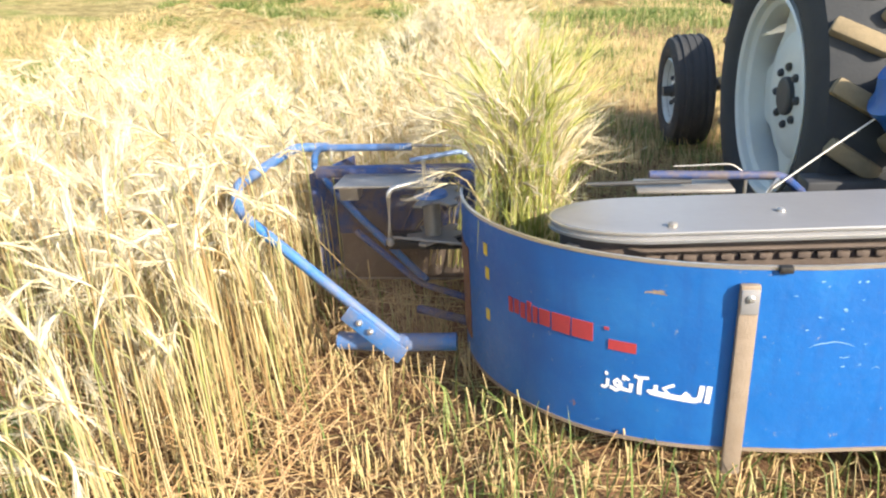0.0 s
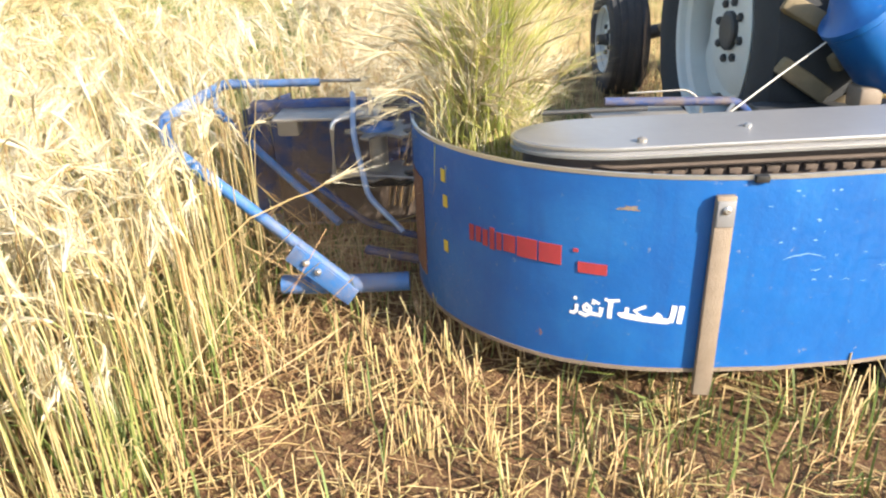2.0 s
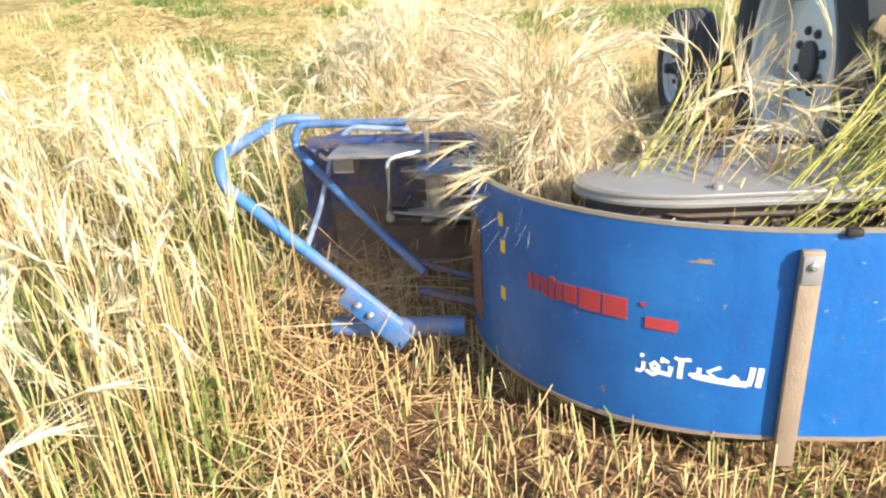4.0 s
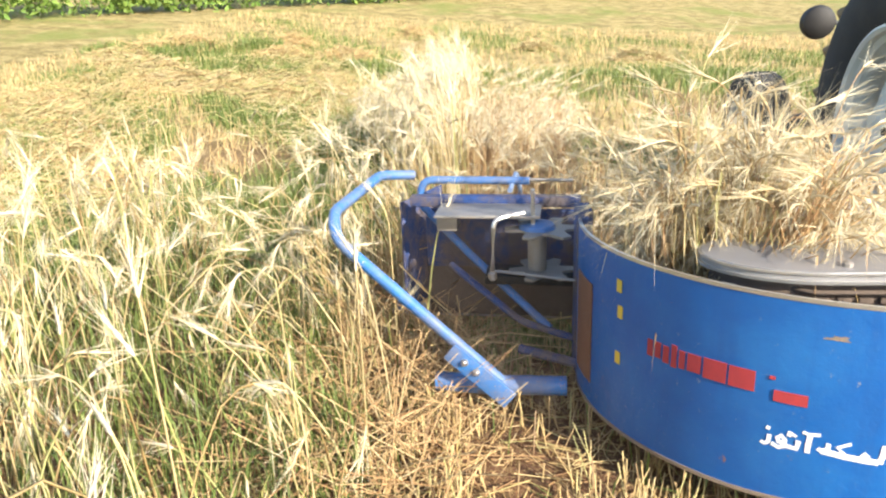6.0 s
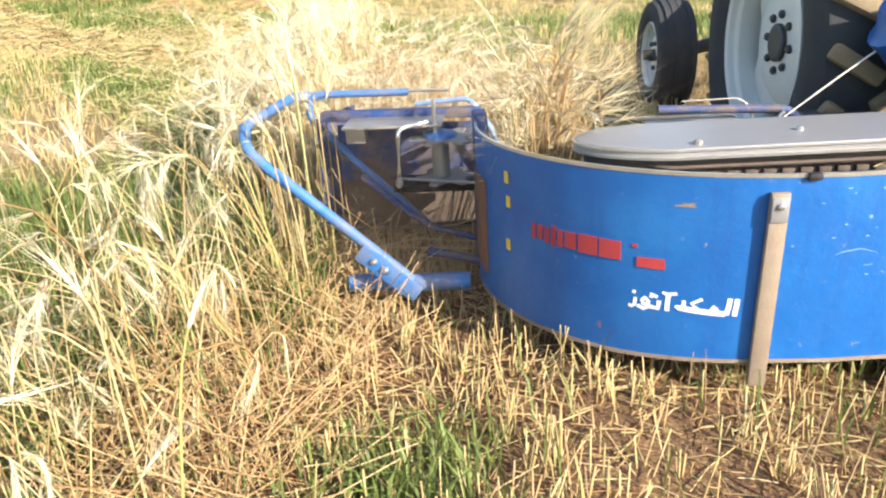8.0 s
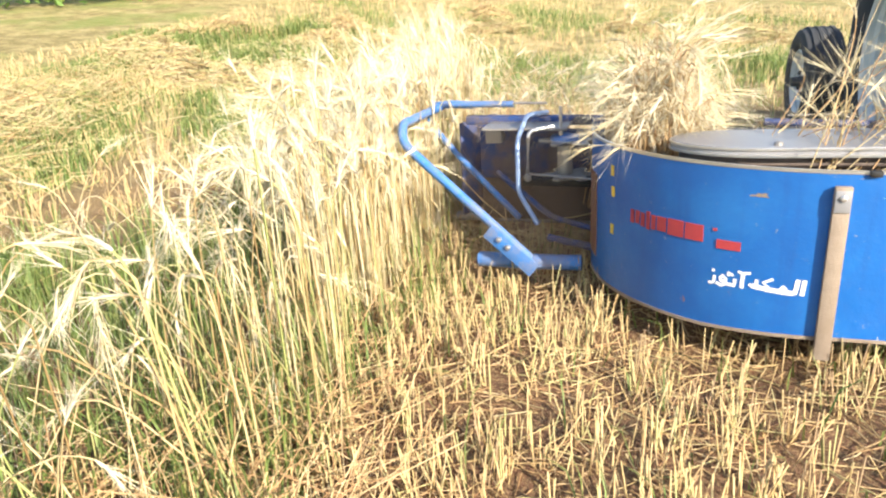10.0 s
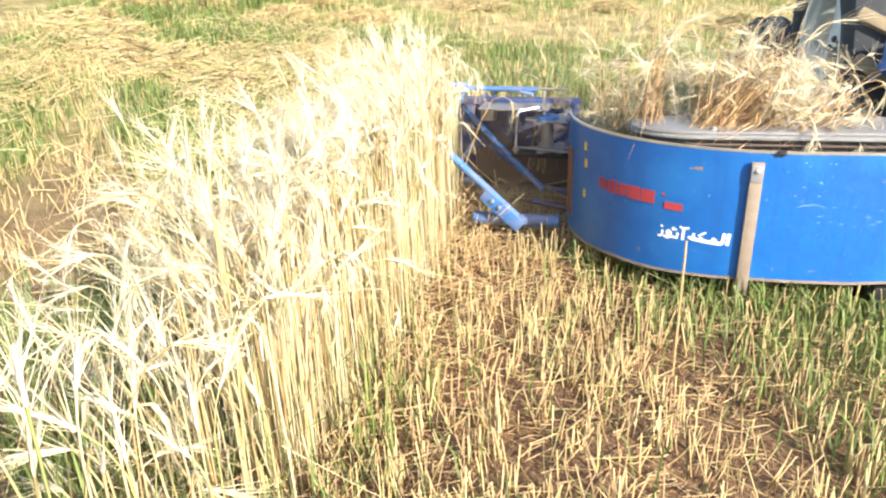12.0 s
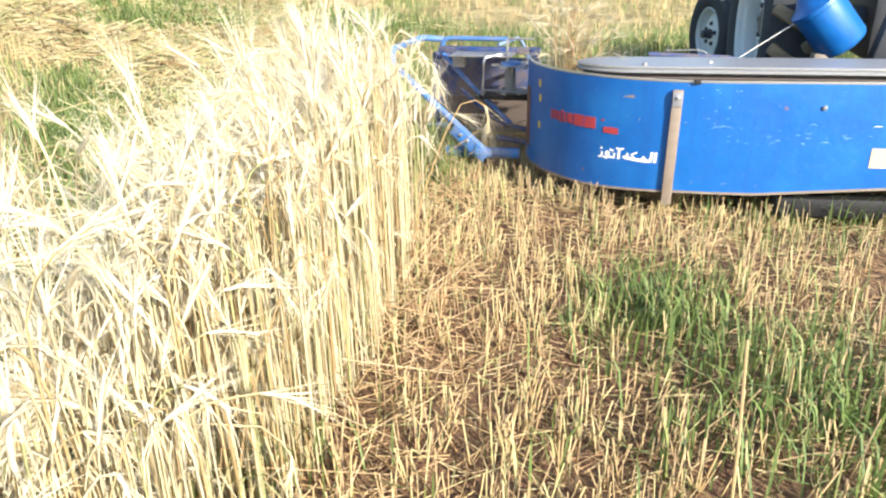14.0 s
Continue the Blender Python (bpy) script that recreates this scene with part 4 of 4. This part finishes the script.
part("guide_rod", tube([(-0.04, 2.45, 0.575), (-0.135, 2.40, 0.565), (-0.14, 2.395, 0.395)], 0.008, 8), M_EDGE, reaper, "bent bright guide rod")
part("rod_knob", lathe([(0.006, 0), (0.014, 0.008), (0.014, 0.025), (0.006, 0.033)], 10, pose(-0.14, 2.395, 0.362)), M_STEEL, reaper)
part("cross_rod", tube([(-0.135, 2.41, 0.39), (0.14, 2.32, 0.395)], 0.005, 6), M_STEEL, reaper)
part("tie_rod", tube([(-0.30, 2.55, 0.36), (-0.05, 2.42, 0.21), (0.12, 2.35, 0.19)], 0.012, 8), M_DBLUE, reaper)

# straws caught in the throat
for a, b, c in (((-0.42, 2.50, 0.135), (-0.20, 2.44, 0.125), (0.10, 2.40, 0.13)), ((-0.36, 2.42, 0.11), (-0.10, 2.46, 0.15), (0.13, 2.44, 0.14)), ((-0.50, 2.62, 0.33), (-0.36, 2.52, 0.24), (-0.25, 2.44, 0.19)),
                ((-0.30, 2.66, 0.20), (-0.27, 2.56, 0.13), (-0.22, 2.46, 0.10)), ((-0.05, 2.52, 0.17), (0.04, 2.46, 0.20), (0.14, 2.42, 0.24))):
    part("caught_straw", tube([a, b, c], 0.0024, 6), M_CROP, reaper, "straw caught in the throat")

# hitch frame behind the deck
part("hitch_bar", tube([(0.52, 2.42, 0.565), (0.85, 2.42, 0.57)], 0.008, 8), M_IRON, reaper)
part("hitch_bar", tube([(0.72, 2.43, 0.592), (1.13, 2.44, 0.580), (1.22, 2.52, 0.50)], 0.014, 10), M_DBLUE, reaper, "blue hitch frame tube")
part("hitch_wire", tube([(0.80, 2.46, 0.61), (0.98, 2.46, 0.615), (1.04, 2.45, 0.57)], 0.003, 6), M_STEEL, reaper)
part("hitch_pin", tube([(1.02, 2.44, 0.49), (1.022, 2.44, 0.58)], 0.005, 6), M_EDGE, reaper)
part("hook", tube([(1.08, 2.42, 0.515), (1.10, 2.42, 0.56), (1.115, 2.42, 0.575)], 0.007, 8), M_EDGE, reaper, "bright steel hook")
part("support_plate", box(0.83, 2.46, 0.545, 0.30, 0.14, 0.012, 0.003), M_STEEL, reaper)
part("hitch_beam", box(1.75, 2.62, 0.44, 1.0, 0.12, 0.16, 0.01), M_IRON, reaper)
part("skid", box(1.75, 1.98, 0.22, 1.1, 0.5, 0.10, 0.01), M_BLACK, reaper)
# black block added in place of the shade below the sheet
part("shade_block", box(1.86, 1.80, 0.062, 1.15, 0.09, 0.085, 0.01, pose(0, 0, 0, 0, 0, 6.3)), M_BLACK, reaper, "black block added for the shade under the sheet")
part("skid_runner", box(1.4, 2.02, 0.085, 0.07, 0.55, 0.17, 0.02), M_BLACK, reaper)
part("drive_drum", lathe([(0.075, 0.0), (0.108, 0.015), (0.118, 0.03), (0.118, 0.24), (0.124, 0.245), (0.124, 0.265), (0.09, 0.285), (0.05, 0.34)], 36,
                         pose(1.645, 2.50, 0.635) @ pose(0, 0, 0, 3, -40, 0)), M_BLUE, reaper, "shiny blue drive guard")
part("drive_foot", box(1.53, 2.47, 0.575, 0.07, 0.10, 0.07, 0.012), M_RUST, reaper)
part("drive_arm", box(1.88, 2.50, 0.68, 0.20, 0.10, 0.32, 0.02, pose(0, 0, 0, 0, 12, 0)), M_IRON, reaper)
part("rope", tube([(1.10, 2.42, 0.545), (1.27, 2.46, 0.66), (1.48, 2.50, 0.80)], 0.0028, 6), M_ROPE, reaper, "taut pale rope")

# the packer that swings the crop in
packer = part("packer_frame", tube([(0.05, 2.71, 0.625), (-0.26, 2.735, 0.625)], 0.006, 8), M_STEEL, reaper, "blue swinging packer frame")
part("packer_tube", tube([(-0.10, 2.725, 0.62), (-0.48, 2.74, 0.62), (-0.50, 2.735, 0.54), (-0.30, 2.60, 0.39), (-0.02, 2.42, 0.20)], 0.014, 10), M_TUBE, packer, "light-blue bent packer tube")
arm = part("packer_arm", tube([(0, 0, 0.0), (0.0, -0.20, 0.02), (-0.01, -0.27, -0.07), (0.02, -0.33, -0.26), (0.12, -0.37, -0.37)], 0.0095, 8), M_WORN, reaper, "pale blue worn packer arm")

# ---- tractor ----
tractor = tagged(new("tractor", None), "tractor with dusty black tyres and white rear wheel", "tractor")


def wheel(name, r, rim_r, w, lugs, hub, parent, m, rear):
    """A wheel whose outer face looks along -x."""
    root = part(name, lathe([(rim_r * 0.98, -w * 0.36), (rim_r * 1.06, -w * 0.44), (rim_r * 1.2, -w * 0.535), (r * 0.86, -w * 0.565), (r * 0.955, -w * 0.50), (r * 0.985, -w * 0.3), (r, 0), (r * 0.985, w * 0.3),
                             (r * 0.955, w * 0.46), (r * 0.86, w * 0.5), (rim_r * 1.06, w * 0.44), (rim_r * 0.98, w * 0.36)], 56, pose(0, 0, 0, 0, 90, 0), True), M_TYRE, parent, "black tyre with bar lugs")
    root.matrix_basis = m
    if rear:
        lug_me = None
        for k in range(lugs):
            for s in (-1, 1):
                a = 360.0 * (k + (0.25 if s > 0 else -0.25)) / lugs
                if lug_me is None:
                    ob = part("lug", box(0, 0, 0, w * 0.60, 0.060, 0.050, 0.014), M_MUD, root, "tread lug caked with dry mud")
                    lug_me = ob.data
                else:
                    ob = new("lug", lug_me)
                    ob.parent = root
                ob.matrix_basis = pose(0, 0, 0, a) @ pose(s * w * 0.24, 0, r + 0.004, 0, s * 10, s * 33)
    else:
        for k in range(4):
            part("rib", lathe([(r * 0.99, -0.014), (r + 0.004, -0.010), (r + 0.004, 0.010), (r * 0.99, 0.014)], 48, pose((k - 1.5) * w * 0.2, 0, 0, 0, 90, 0), True), M_TYRE, root)
    o = -w * 0.5
    rim = part("rim", lathe([(rim_r * 1.05, o + 0.02), (rim_r * 1.06, o + 0.005), (rim_r * 1.03, o), (rim_r * 0.995, o + 0.01), (rim_r * 0.98, o + 0.035), (rim_r * 0.93, o + 0.05), (rim_r * 0.90, o + w * 0.45),
                              (rim_r * 0.955, o + w * 0.62), (rim_r * 1.03, w * 0.48), (rim_r * 1.06, w * 0.48)], 56, pose(0, 0, 0, 0, 90, 0) @ Matrix.Diagonal((1, 1, 1, 1)), True), M_RIM, root, "dusty white wheel rim")
    d = o + hub
    if rear:
        lobes = []
        for k in range(72):
            a = 2 * math.pi * k / 72
            rr = rim_r * (0.83 + 0.09 * math.tanh(3.0 * math.cos(4 * a + 0.6)))
            lobes.append((rr * math.cos(a), rr * math.sin(a)))
        dish = prism(lobes, d + 0.012, d + 0.024)
        bmesh.ops.transform(dish, matrix=pose(0, 0, 0, 0, 90, 0), verts=dish.verts)
        part("lobed_disc", dish, M_RIM, root, "white lobed wheel disc")
        # added dark backing: blocks the sun and darkens the disc's openings
        part("disc_backing", lathe([(rim_r * 0.885, d + 0.05), (rim_r * 0.885, d + 0.075), (rim_r * 0.3, d + 0.15)], 32, pose(0, 0, 0, 0, 90, 0)), M_IRON, root, "added dark backing that shades the disc's openings")
    part("disc", lathe([(rim_r * 0.66, d + 0.012), (rim_r * 0.60, d - 0.004), (rim_r * 0.40, d - 0.012), (rim_r * 0.05, d - 0.012), (rim_r * 0.05, d + 0.008)], 48, pose(0, 0, 0, 0, 90, 0)) if rear else lathe([(rim_r * 0.92, d + 0.03), (rim_r * 0.80, d + 0.035), (rim_r * 0.62, d - 0.005), (rim_r * 0.40, d - 0.012), (rim_r * 0.05, d - 0.012), (rim_r * 0.05, d + 0.01), (rim_r * 0.92, d + 0.05)], 48, pose(0, 0, 0, 0, 90, 0)), M_RIM, root, "white wheel disc")
    n = 8 if rear else 5
    rb = rim_r * (0.30 if rear else 0.42)
    part("hub", lathe([(rim_r * 0.20, d - 0.008), (rim_r * 0.20, d - 0.03), (rim_r * 0.17, d - 0.036), (rim_r * 0.16, d - 0.036 - (0 if rear else 0.05))], 24, pose(0, 0, 0, 0, 90, 0)), M_IRON, root, "dark hub")
    for k in range(n):
        a = 2 * math.pi * k / n
        part("wheel_nut", lathe([(0.017, 0), (0.017, -0.016), (0.010, -0.022)], 6, pose(d - 0.010, rb * math.cos(a), rb * math.sin(a), 0, 90, 0)), M_IRON, root)
    return root


AX, AY, AR = 1.445, 3.29, 0.675
FX, FY, FR = 1.315, 5.27, 0.37
rear_l = wheel("rear_wheel", AR - 0.008, 0.39, 0.33, 21, 0.105, tractor, pose(AX, AY, AR), True)
front_l = wheel("front_wheel", FR - 0.006, 0.205, 0.235, 0, 0.05, tractor, pose(FX, FY, FR), False)
rear_r = wheel("rear_wheel", AR - 0.02, 0.385, 0.33, 21, 0.105, tractor, pose(AX + 1.25, AY, AR, 0, 0, 180), True)
front_r = wheel("front_wheel", FR - 0.006, 0.205, 0.235, 0, 0.05, tractor, pose(FX + 1.4, FY, FR, 0, 0, 180), False)
part("rear_axle", tube([(1.52, AY, AR), (2.66, AY, AR)], 0.09, 16), M_IRON, tractor, "dark axle housing")
part("gearbox", box(2.1, 3.55, 0.72, 0.42, 0.95, 0.50, 0.05), M_IRON, tractor)
part("engine", box(2.1, 4.75, 0.80, 0.44, 1.55, 0.55, 0.06), M_IRON, tractor)
part("front_axle", tube([(1.48, FY, 0.40), (1.8, FY, 0.46), (2.4, FY, 0.46), (2.62, FY, 0.40)], 0.045, 10), M_IRON, tractor)
part("lower_link", tube([(1.78, 3.2, 0.45), (1.70, 2.66, 0.45)], 0.022, 8), M_IRON, tractor)
part("lower_link", tube([(2.42, 3.2, 0.45), (2.45, 2.66, 0.45)], 0.022, 8), M_IRON, tractor)
part("footplate", box(1.72, 4.05, 0.62, 0.30, 0.50, 0.03, 0.008), M_IRON, tractor)
part("lamp_stem", tube([(1.85, 4.42, 1.00), (1.60, 4.42, 1.04), (1.40, 4.40, 1.06)], 0.012, 8), M_IRON, tractor)
part("side_lamp", lathe([(0.02, -0.055), (0.06, -0.048), (0.082, -0.02), (0.086, 0.01), (0.078, 0.04), (0.05, 0.055)], 24, pose(1.36, 4.40, 1.06, 90, 0, 0)), M_BLACK, tractor, "round dark lamp on a stem")


# ---- stalks that are cut and carried ----
def clump_mesh(name, seed, mats, n=11, nod=(0.5, 2.3), tall=0.50):
    rng = np.random.default_rng(seed)
    b = np.stack([rng.uniform(-0.045, 0.045, n), rng.uniform(-0.06, 0.06, n), rng.uniform(0, 0.01, n)], 1)
    v, f, mi = stalk_arrays(rng, b, rng.normal(tall, 0.10, n).clip(0.30, 0.75), np.abs(rng.normal(0.08, 0.10, n)), rng.uniform(0, 6.28, n), rng.uniform(*nod, n),
                            rng.uniform(0.06, 0.09, n), awns=16, leaves=3, radius=0.0021)
    return fast_mesh(name, v, f, mi, mats)


THIN = [clump_mesh("stalk_clump", 150 + k, [M_BROWN if k % 2 else M_CROP, M_EAR], 3, (0.2, 1.4), 0.50) for k in range(4)]
RUDDY = [clump_mesh("stalk_clump", 160 + k, [M_BROWN, M_EAR], 15, (0.5, 2.4), 0.49) for k in range(4)]
GOLD = [clump_mesh("stalk_clump", 50 + k, [M_CROP, M_EAR]) for k in range(5)]
REED = [clump_mesh("stalk_clump", 70 + k, [M_REED, M_REED if k % 2 else M_EAR], 12, (0.1, 0.9), 0.56) for k in range(4)]
EJECT = [2.2, 5.35, 8.4, 10.9, 14.3]
CUT_Y = 2.95


def clump_rows(x0, y0, rng):
    """Stands in the field, is cut, drawn into the throat, gathered beside the deck, then thrown off to the right."""
    tc = (y0 - CUT_Y) / SPEED
    te = next((e for e in EJECT if e > tc + 0.6), 17.0)
    rows = []
    spin, lx, ly = rng.uniform(-14, 14), rng.normal(0, 9), rng.normal(0, 9)
    z0 = float(ground_height(x0, y0)) + 0.05
    ox, oy, oz = float(np.clip(rng.normal(0, 0.028), -0.05, 0.05)), float(np.clip(rng.normal(0.01, 0.03), -0.015, 0.06)), rng.uniform(-0.20, 0.05)
    fan = (min(5, max(-24, math.degrees(-oy * 6) + lx * 0.6)), min(13, max(-5, math.degrees(ox * 6) + ly * 0.6)), spin)
    fan = (fan[0] * 0.7, fan[1] * 0.45, spin)
    if te == EJECT[0]:
        fan = (fan[0] * 0.55 - 3, fan[1] * 0.5, spin)
    stages = [(tc + 0.18, (0.4 * x0 + 0.05, 2.72, 0.16), (-9, 8, 0)), (tc + 0.36, (0.30, 2.46, 0.22), (-6, 10, spin * 0.4)),
              (tc + 0.55, (0.345 + ox, 2.13 + oy, 0.30 + oz), fan)]
    wide = 1.2 if te == EJECT[0] else 2.4
    te += rng.uniform(0.4, 0.9) if rng.random() < 0.14 else rng.uniform(0.0, 0.1)
    lx, ly = lx * wide, ly * wide
    out = [(te, (0.345 + ox, 2.13 + oy, 0.30 + oz), fan), (te + 0.45, (0.45 + ox * 2, 1.95 + oy, 0.36 + 0.6 * oz), (min(-10, lx - 20), max(-3, ly + 12), spin)),
           (te + 1.0, (0.61 + 4 * ox, 1.86 + oy, 0.42 + 0.4 * oz), (min(-12, lx - 30), max(8, ly + 38), spin)), (te + 1.55, (1.08 + 6 * ox, 1.76 + oy, 0.55 + 0.3 * oz), (min(-14, lx - 42), ly + 58, spin)),
           (te + 2.1, (1.62 + 6 * ox, 1.78 + oy, 0.61 + 0.3 * oz), (min(-10, lx - 40), ly + 68, spin)), (te + 2.6, (2.45 + 3 * ox, 1.80 + oy, 0.50), (lx, 78, spin))]
    M = lambda t, p, a: (t, pose(p[0] + machine_xy(t)[0], p[1] + machine_xy(t)[1], p[2], *a))
    seq = []
    if tc > 0:
        stand = pose(x0, y0, z0)
        seq.append((0.0, stand))
        if tc > 0.2:
            seq.append((tc, stand))
    for s in stages + out:
        if s[0] > 0.02 and s[0] < 14.0:
            seq.append(M(*s))
    land = te + 3.0
    if land < 14.0:
        lie = pose(2.7 + 2 * ox + machine_xy(land)[0], 1.75 + oy + machine_xy(land)[1] - 0.2, 0.1, 0, 88, spin)
        seq += [(land, lie), (14.0, lie)]
    def at(t):
        pts = sorted(stages + out)
        if t <= pts[0][0]:
            return pts[0][1:]
        for a, b in zip(pts, pts[1:]):
            if a[0] <= t <= b[0]:
                u = (t - a[0]) / max(1e-6, b[0] - a[0])
                return tuple(tuple(p + (q - p) * u for p, q in zip(a[j], b[j])) for j in (1, 2))
        return pts[-1][1:]
    if tc <= 0:
        seq.append(M(0.0, *at(0.0)))
    if seq[-1][0] < 14.0 or max(s[0] for s in seq) < 14.0:
        if tc < 14.0:
            seq.append(M(14.0, *at(14.0)))
        else:
            seq.append((14.0, pose(x0, y0, z0)))
    # while it rides along, keep step with the machine
    for t in np.arange(0.5, 14.0, 0.5):
        if tc + 0.6 < t < min(te + 2.5, 14) and all(abs(t - s[0]) > 0.12 for s in seq):
            seq.append(M(float(t), *at(float(t))))
    seq.sort(key=lambda s: s[0])
    clean = [seq[0]]
    for s in seq[1:]:
        if frame(s[0]) > frame(clean[-1][0]):
            clean.append(s)
    return clean


def clump_plan():
    rng = np.random.default_rng(90)
    cells = []
    y = 1.55
    while y < 11.7:
        for k in range(5):
            cells.append((float(cut_edge(y)) + 0.08 + 0.135 * k + rng.normal(0, 0.015), y + rng.normal(0, 0.05)))
        y += 0.21
    return cells


CLUMPS, SHEAVES = [], {}
_rng = np.random.default_rng(91)
for k, (cx, cy) in enumerate(clump_plan()):
    tc = (cy - CUT_Y) / SPEED
    which = sum(1 for e in EJECT if e <= tc + 0.6)
    if which not in SHEAVES:
        text = "sheaf of half-green barley stalks gathered beside the deck" if which == 0 else "sheaf of golden barley stalks cut and carried by the reaper"
        SHEAVES[which] = tagged(new("sheaf", None), text, "sheaf", "sheaves")
    pool = REED if which == 0 and k % 5 > 1 else THIN if which in (2, 4) else RUDDY if which == 3 or which == 1 and k % 2 else GOLD
    ob = new("stalk_clump", pool[k % len(pool)])
    ob.parent = SHEAVES[which]
    ob["kind"] = "stuff"
    CLUMPS.append((ob, clump_rows(cx, cy, _rng)))

part("stem", tube([(0.33, 9.76, -0.01), (0.336, 9.84, 0.20), (0.346, 9.98, 0.37)], 0.0034, 6), M_CROP,
     tagged(new("lone_straw", None), "single tall pale straw rising from the stubble", "straw"))


# a kinked straw that drops over the sheet and falls to the ground
dropped = tagged(new("dropped_straw", None), "kinked pale straw dropping over the blue sheet", "straw")
part("stem", tube([(0.08, -0.03, 0.167), (-0.001, 0.015, -0.009), (-0.081, 0.07, -0.206), (-0.085, 0.072, -0.25), (-0.065, 0.056, -0.283), (-0.024, 0.027, -0.32)], 0.0036, 6), M_PALE, dropped)
part("ear", lathe([(0.002, 0.0), (0.006, 0.012), (0.005, 0.03), (0.0065, 0.05), (0.003, 0.075)], 7, pose(0.08, -0.03, 0.167, 0, 35, 0)), M_EAR, dropped)

# ---- dust and chaff round the cutter ----
M_DUST = straw("drifting_dust", [(0.0, (0.22, 0.155, 0.11)), (0.6, (0.32, 0.24, 0.175)), (1.0, (0.42, 0.33, 0.25))], 0.9, 0.3)


def dust(seed, n, centre, spread, s0, s1):
    """A loose cloud of dust grains and chaff flakes about its own centre."""
    rng = np.random.default_rng(seed)
    c = rng.normal(0, 1, (n, 3)).clip(-2.2, 2.2) * np.array(spread)
    c[:, 2] = np.maximum(c[:, 2], 0.06 - centre[2])
    size = (s0 + (s1 - s0) * rng.random((n, 1)) ** 4)
    v = (c[:, None, :] + rng.normal(0, 0.7, (n, 3, 3)) * size[:, None, :]).reshape(-1, 3)
    v[:, 2] = np.maximum(v[:, 2], 0.05 - centre[2])
    i = np.arange(3 * n).reshape(n, 3)
    ob = new("dust_cloud", fast_mesh("dust_cloud", v, np.concatenate([i, i[:, :1]], 1), np.zeros(n), [M_DUST]))
    tagged(ob, "brown dust and chaff stirred up by the cutter", "dust", kind="stuff")
    return ob, centre


DUST = [dust(300, 220000, (-0.10, 2.50, 0.34), (0.24, 0.20, 0.17), 0.0005, 0.0010), dust(301, 190000, (0.12, 2.80, 0.64), (0.34, 0.20, 0.15), 0.0005, 0.0010),
        dust(302, 130000, (0.0, 2.18, 0.19), (0.26, 0.17, 0.11), 0.0005, 0.0010)]


# ---- what moves ----
def motions():
    drive = [(t, pose(*machine_xy(t), 0)) for t in (0, 2, 4, 6, 8, 10, 10.5, 11, 11.5, 12, 12.5, 13, 13.5, 14)]
    walk(reaper, drive)
    walk(tractor, drive)
    ts = [0.5 * k for k in range(29)]
    for ob, cx, cy, r, turn, steer in ((rear_l, AX, AY, AR, 0, 3), (rear_r, AX + 1.25, AY, AR, 180, 0), (front_l, FX, FY, FR, 0, 3), (front_r, FX + 1.4, FY, FR, 180, 3)):
        walk(ob, [(t, pose(cx, cy, r, 0, 0, steer if ob in (rear_l, rear_r) else float(np.interp(t, [0, 10.5, 12, 14], [3, 4, 14, 20]))) @ pose(0, 0, 0, -math.degrees(SPEED * t / r)) @ pose(0, 0, 0, 0, 0, turn)) for t in ts])
    fine = [0.1 * k for k in range(141)]
    P, T0 = 0.5357, 3.02
    def swing(t):
        u = ((t - T0) / P) % 1.0
        return float(np.interp(u, [0, .2, .4, .63, .82, 1], [0, .10, .18, .27, .17, 0])), 0.06 * math.sin(2 * math.pi * u), u
    walk(packer, [(t, pose(swing(t)[0] - 0.18, swing(t)[1], 0)) for t in fine])
    walk(arm, [(t, pose(-0.10 , 2.64, 0.60, 0, 0, 360 * swing(t)[2] - 25)) for t in fine])
    for ob, rows in CLUMPS:
        walk(ob, rows)
    ride = lambda t, x, y, z, *turn: (t, pose(x + machine_xy(t)[0], y + machine_xy(t)[1], z, *turn))
    stand, ground = pose(0.12, 7.25, 0.36, 0, -25, 0), pose(0.42, 6.32, 0.15, 68, 10, 25)
    walk(dropped, [(0.0, stand), (5.9, stand), ride(6.15, 0.40, 2.05, 0.80, 20, -10, 0), ride(6.35, 0.45, 1.72, 0.53), ride(6.5, 0.45, 1.72, 0.50), ride(6.6, 0.45, 1.70, 0.46, 6, 0, 0), (6.95, ground), (14.0, ground)])
    for k, (ob, c) in enumerate(DUST):
        walk(ob, [(0.5 * j, pose(c[0] + machine_xy(0.5 * j)[0] + 0.03 * math.sin(1.7 * j + k), c[1] + machine_xy(0.5 * j)[1] + 0.03 * math.sin(1.1 * j + 2 * k), c[2] + 0.03 * (1 + math.sin(1.4 * j + k)), 0, 0, 12 * math.sin(0.9 * j + k))) for j in range(29)])


motions()
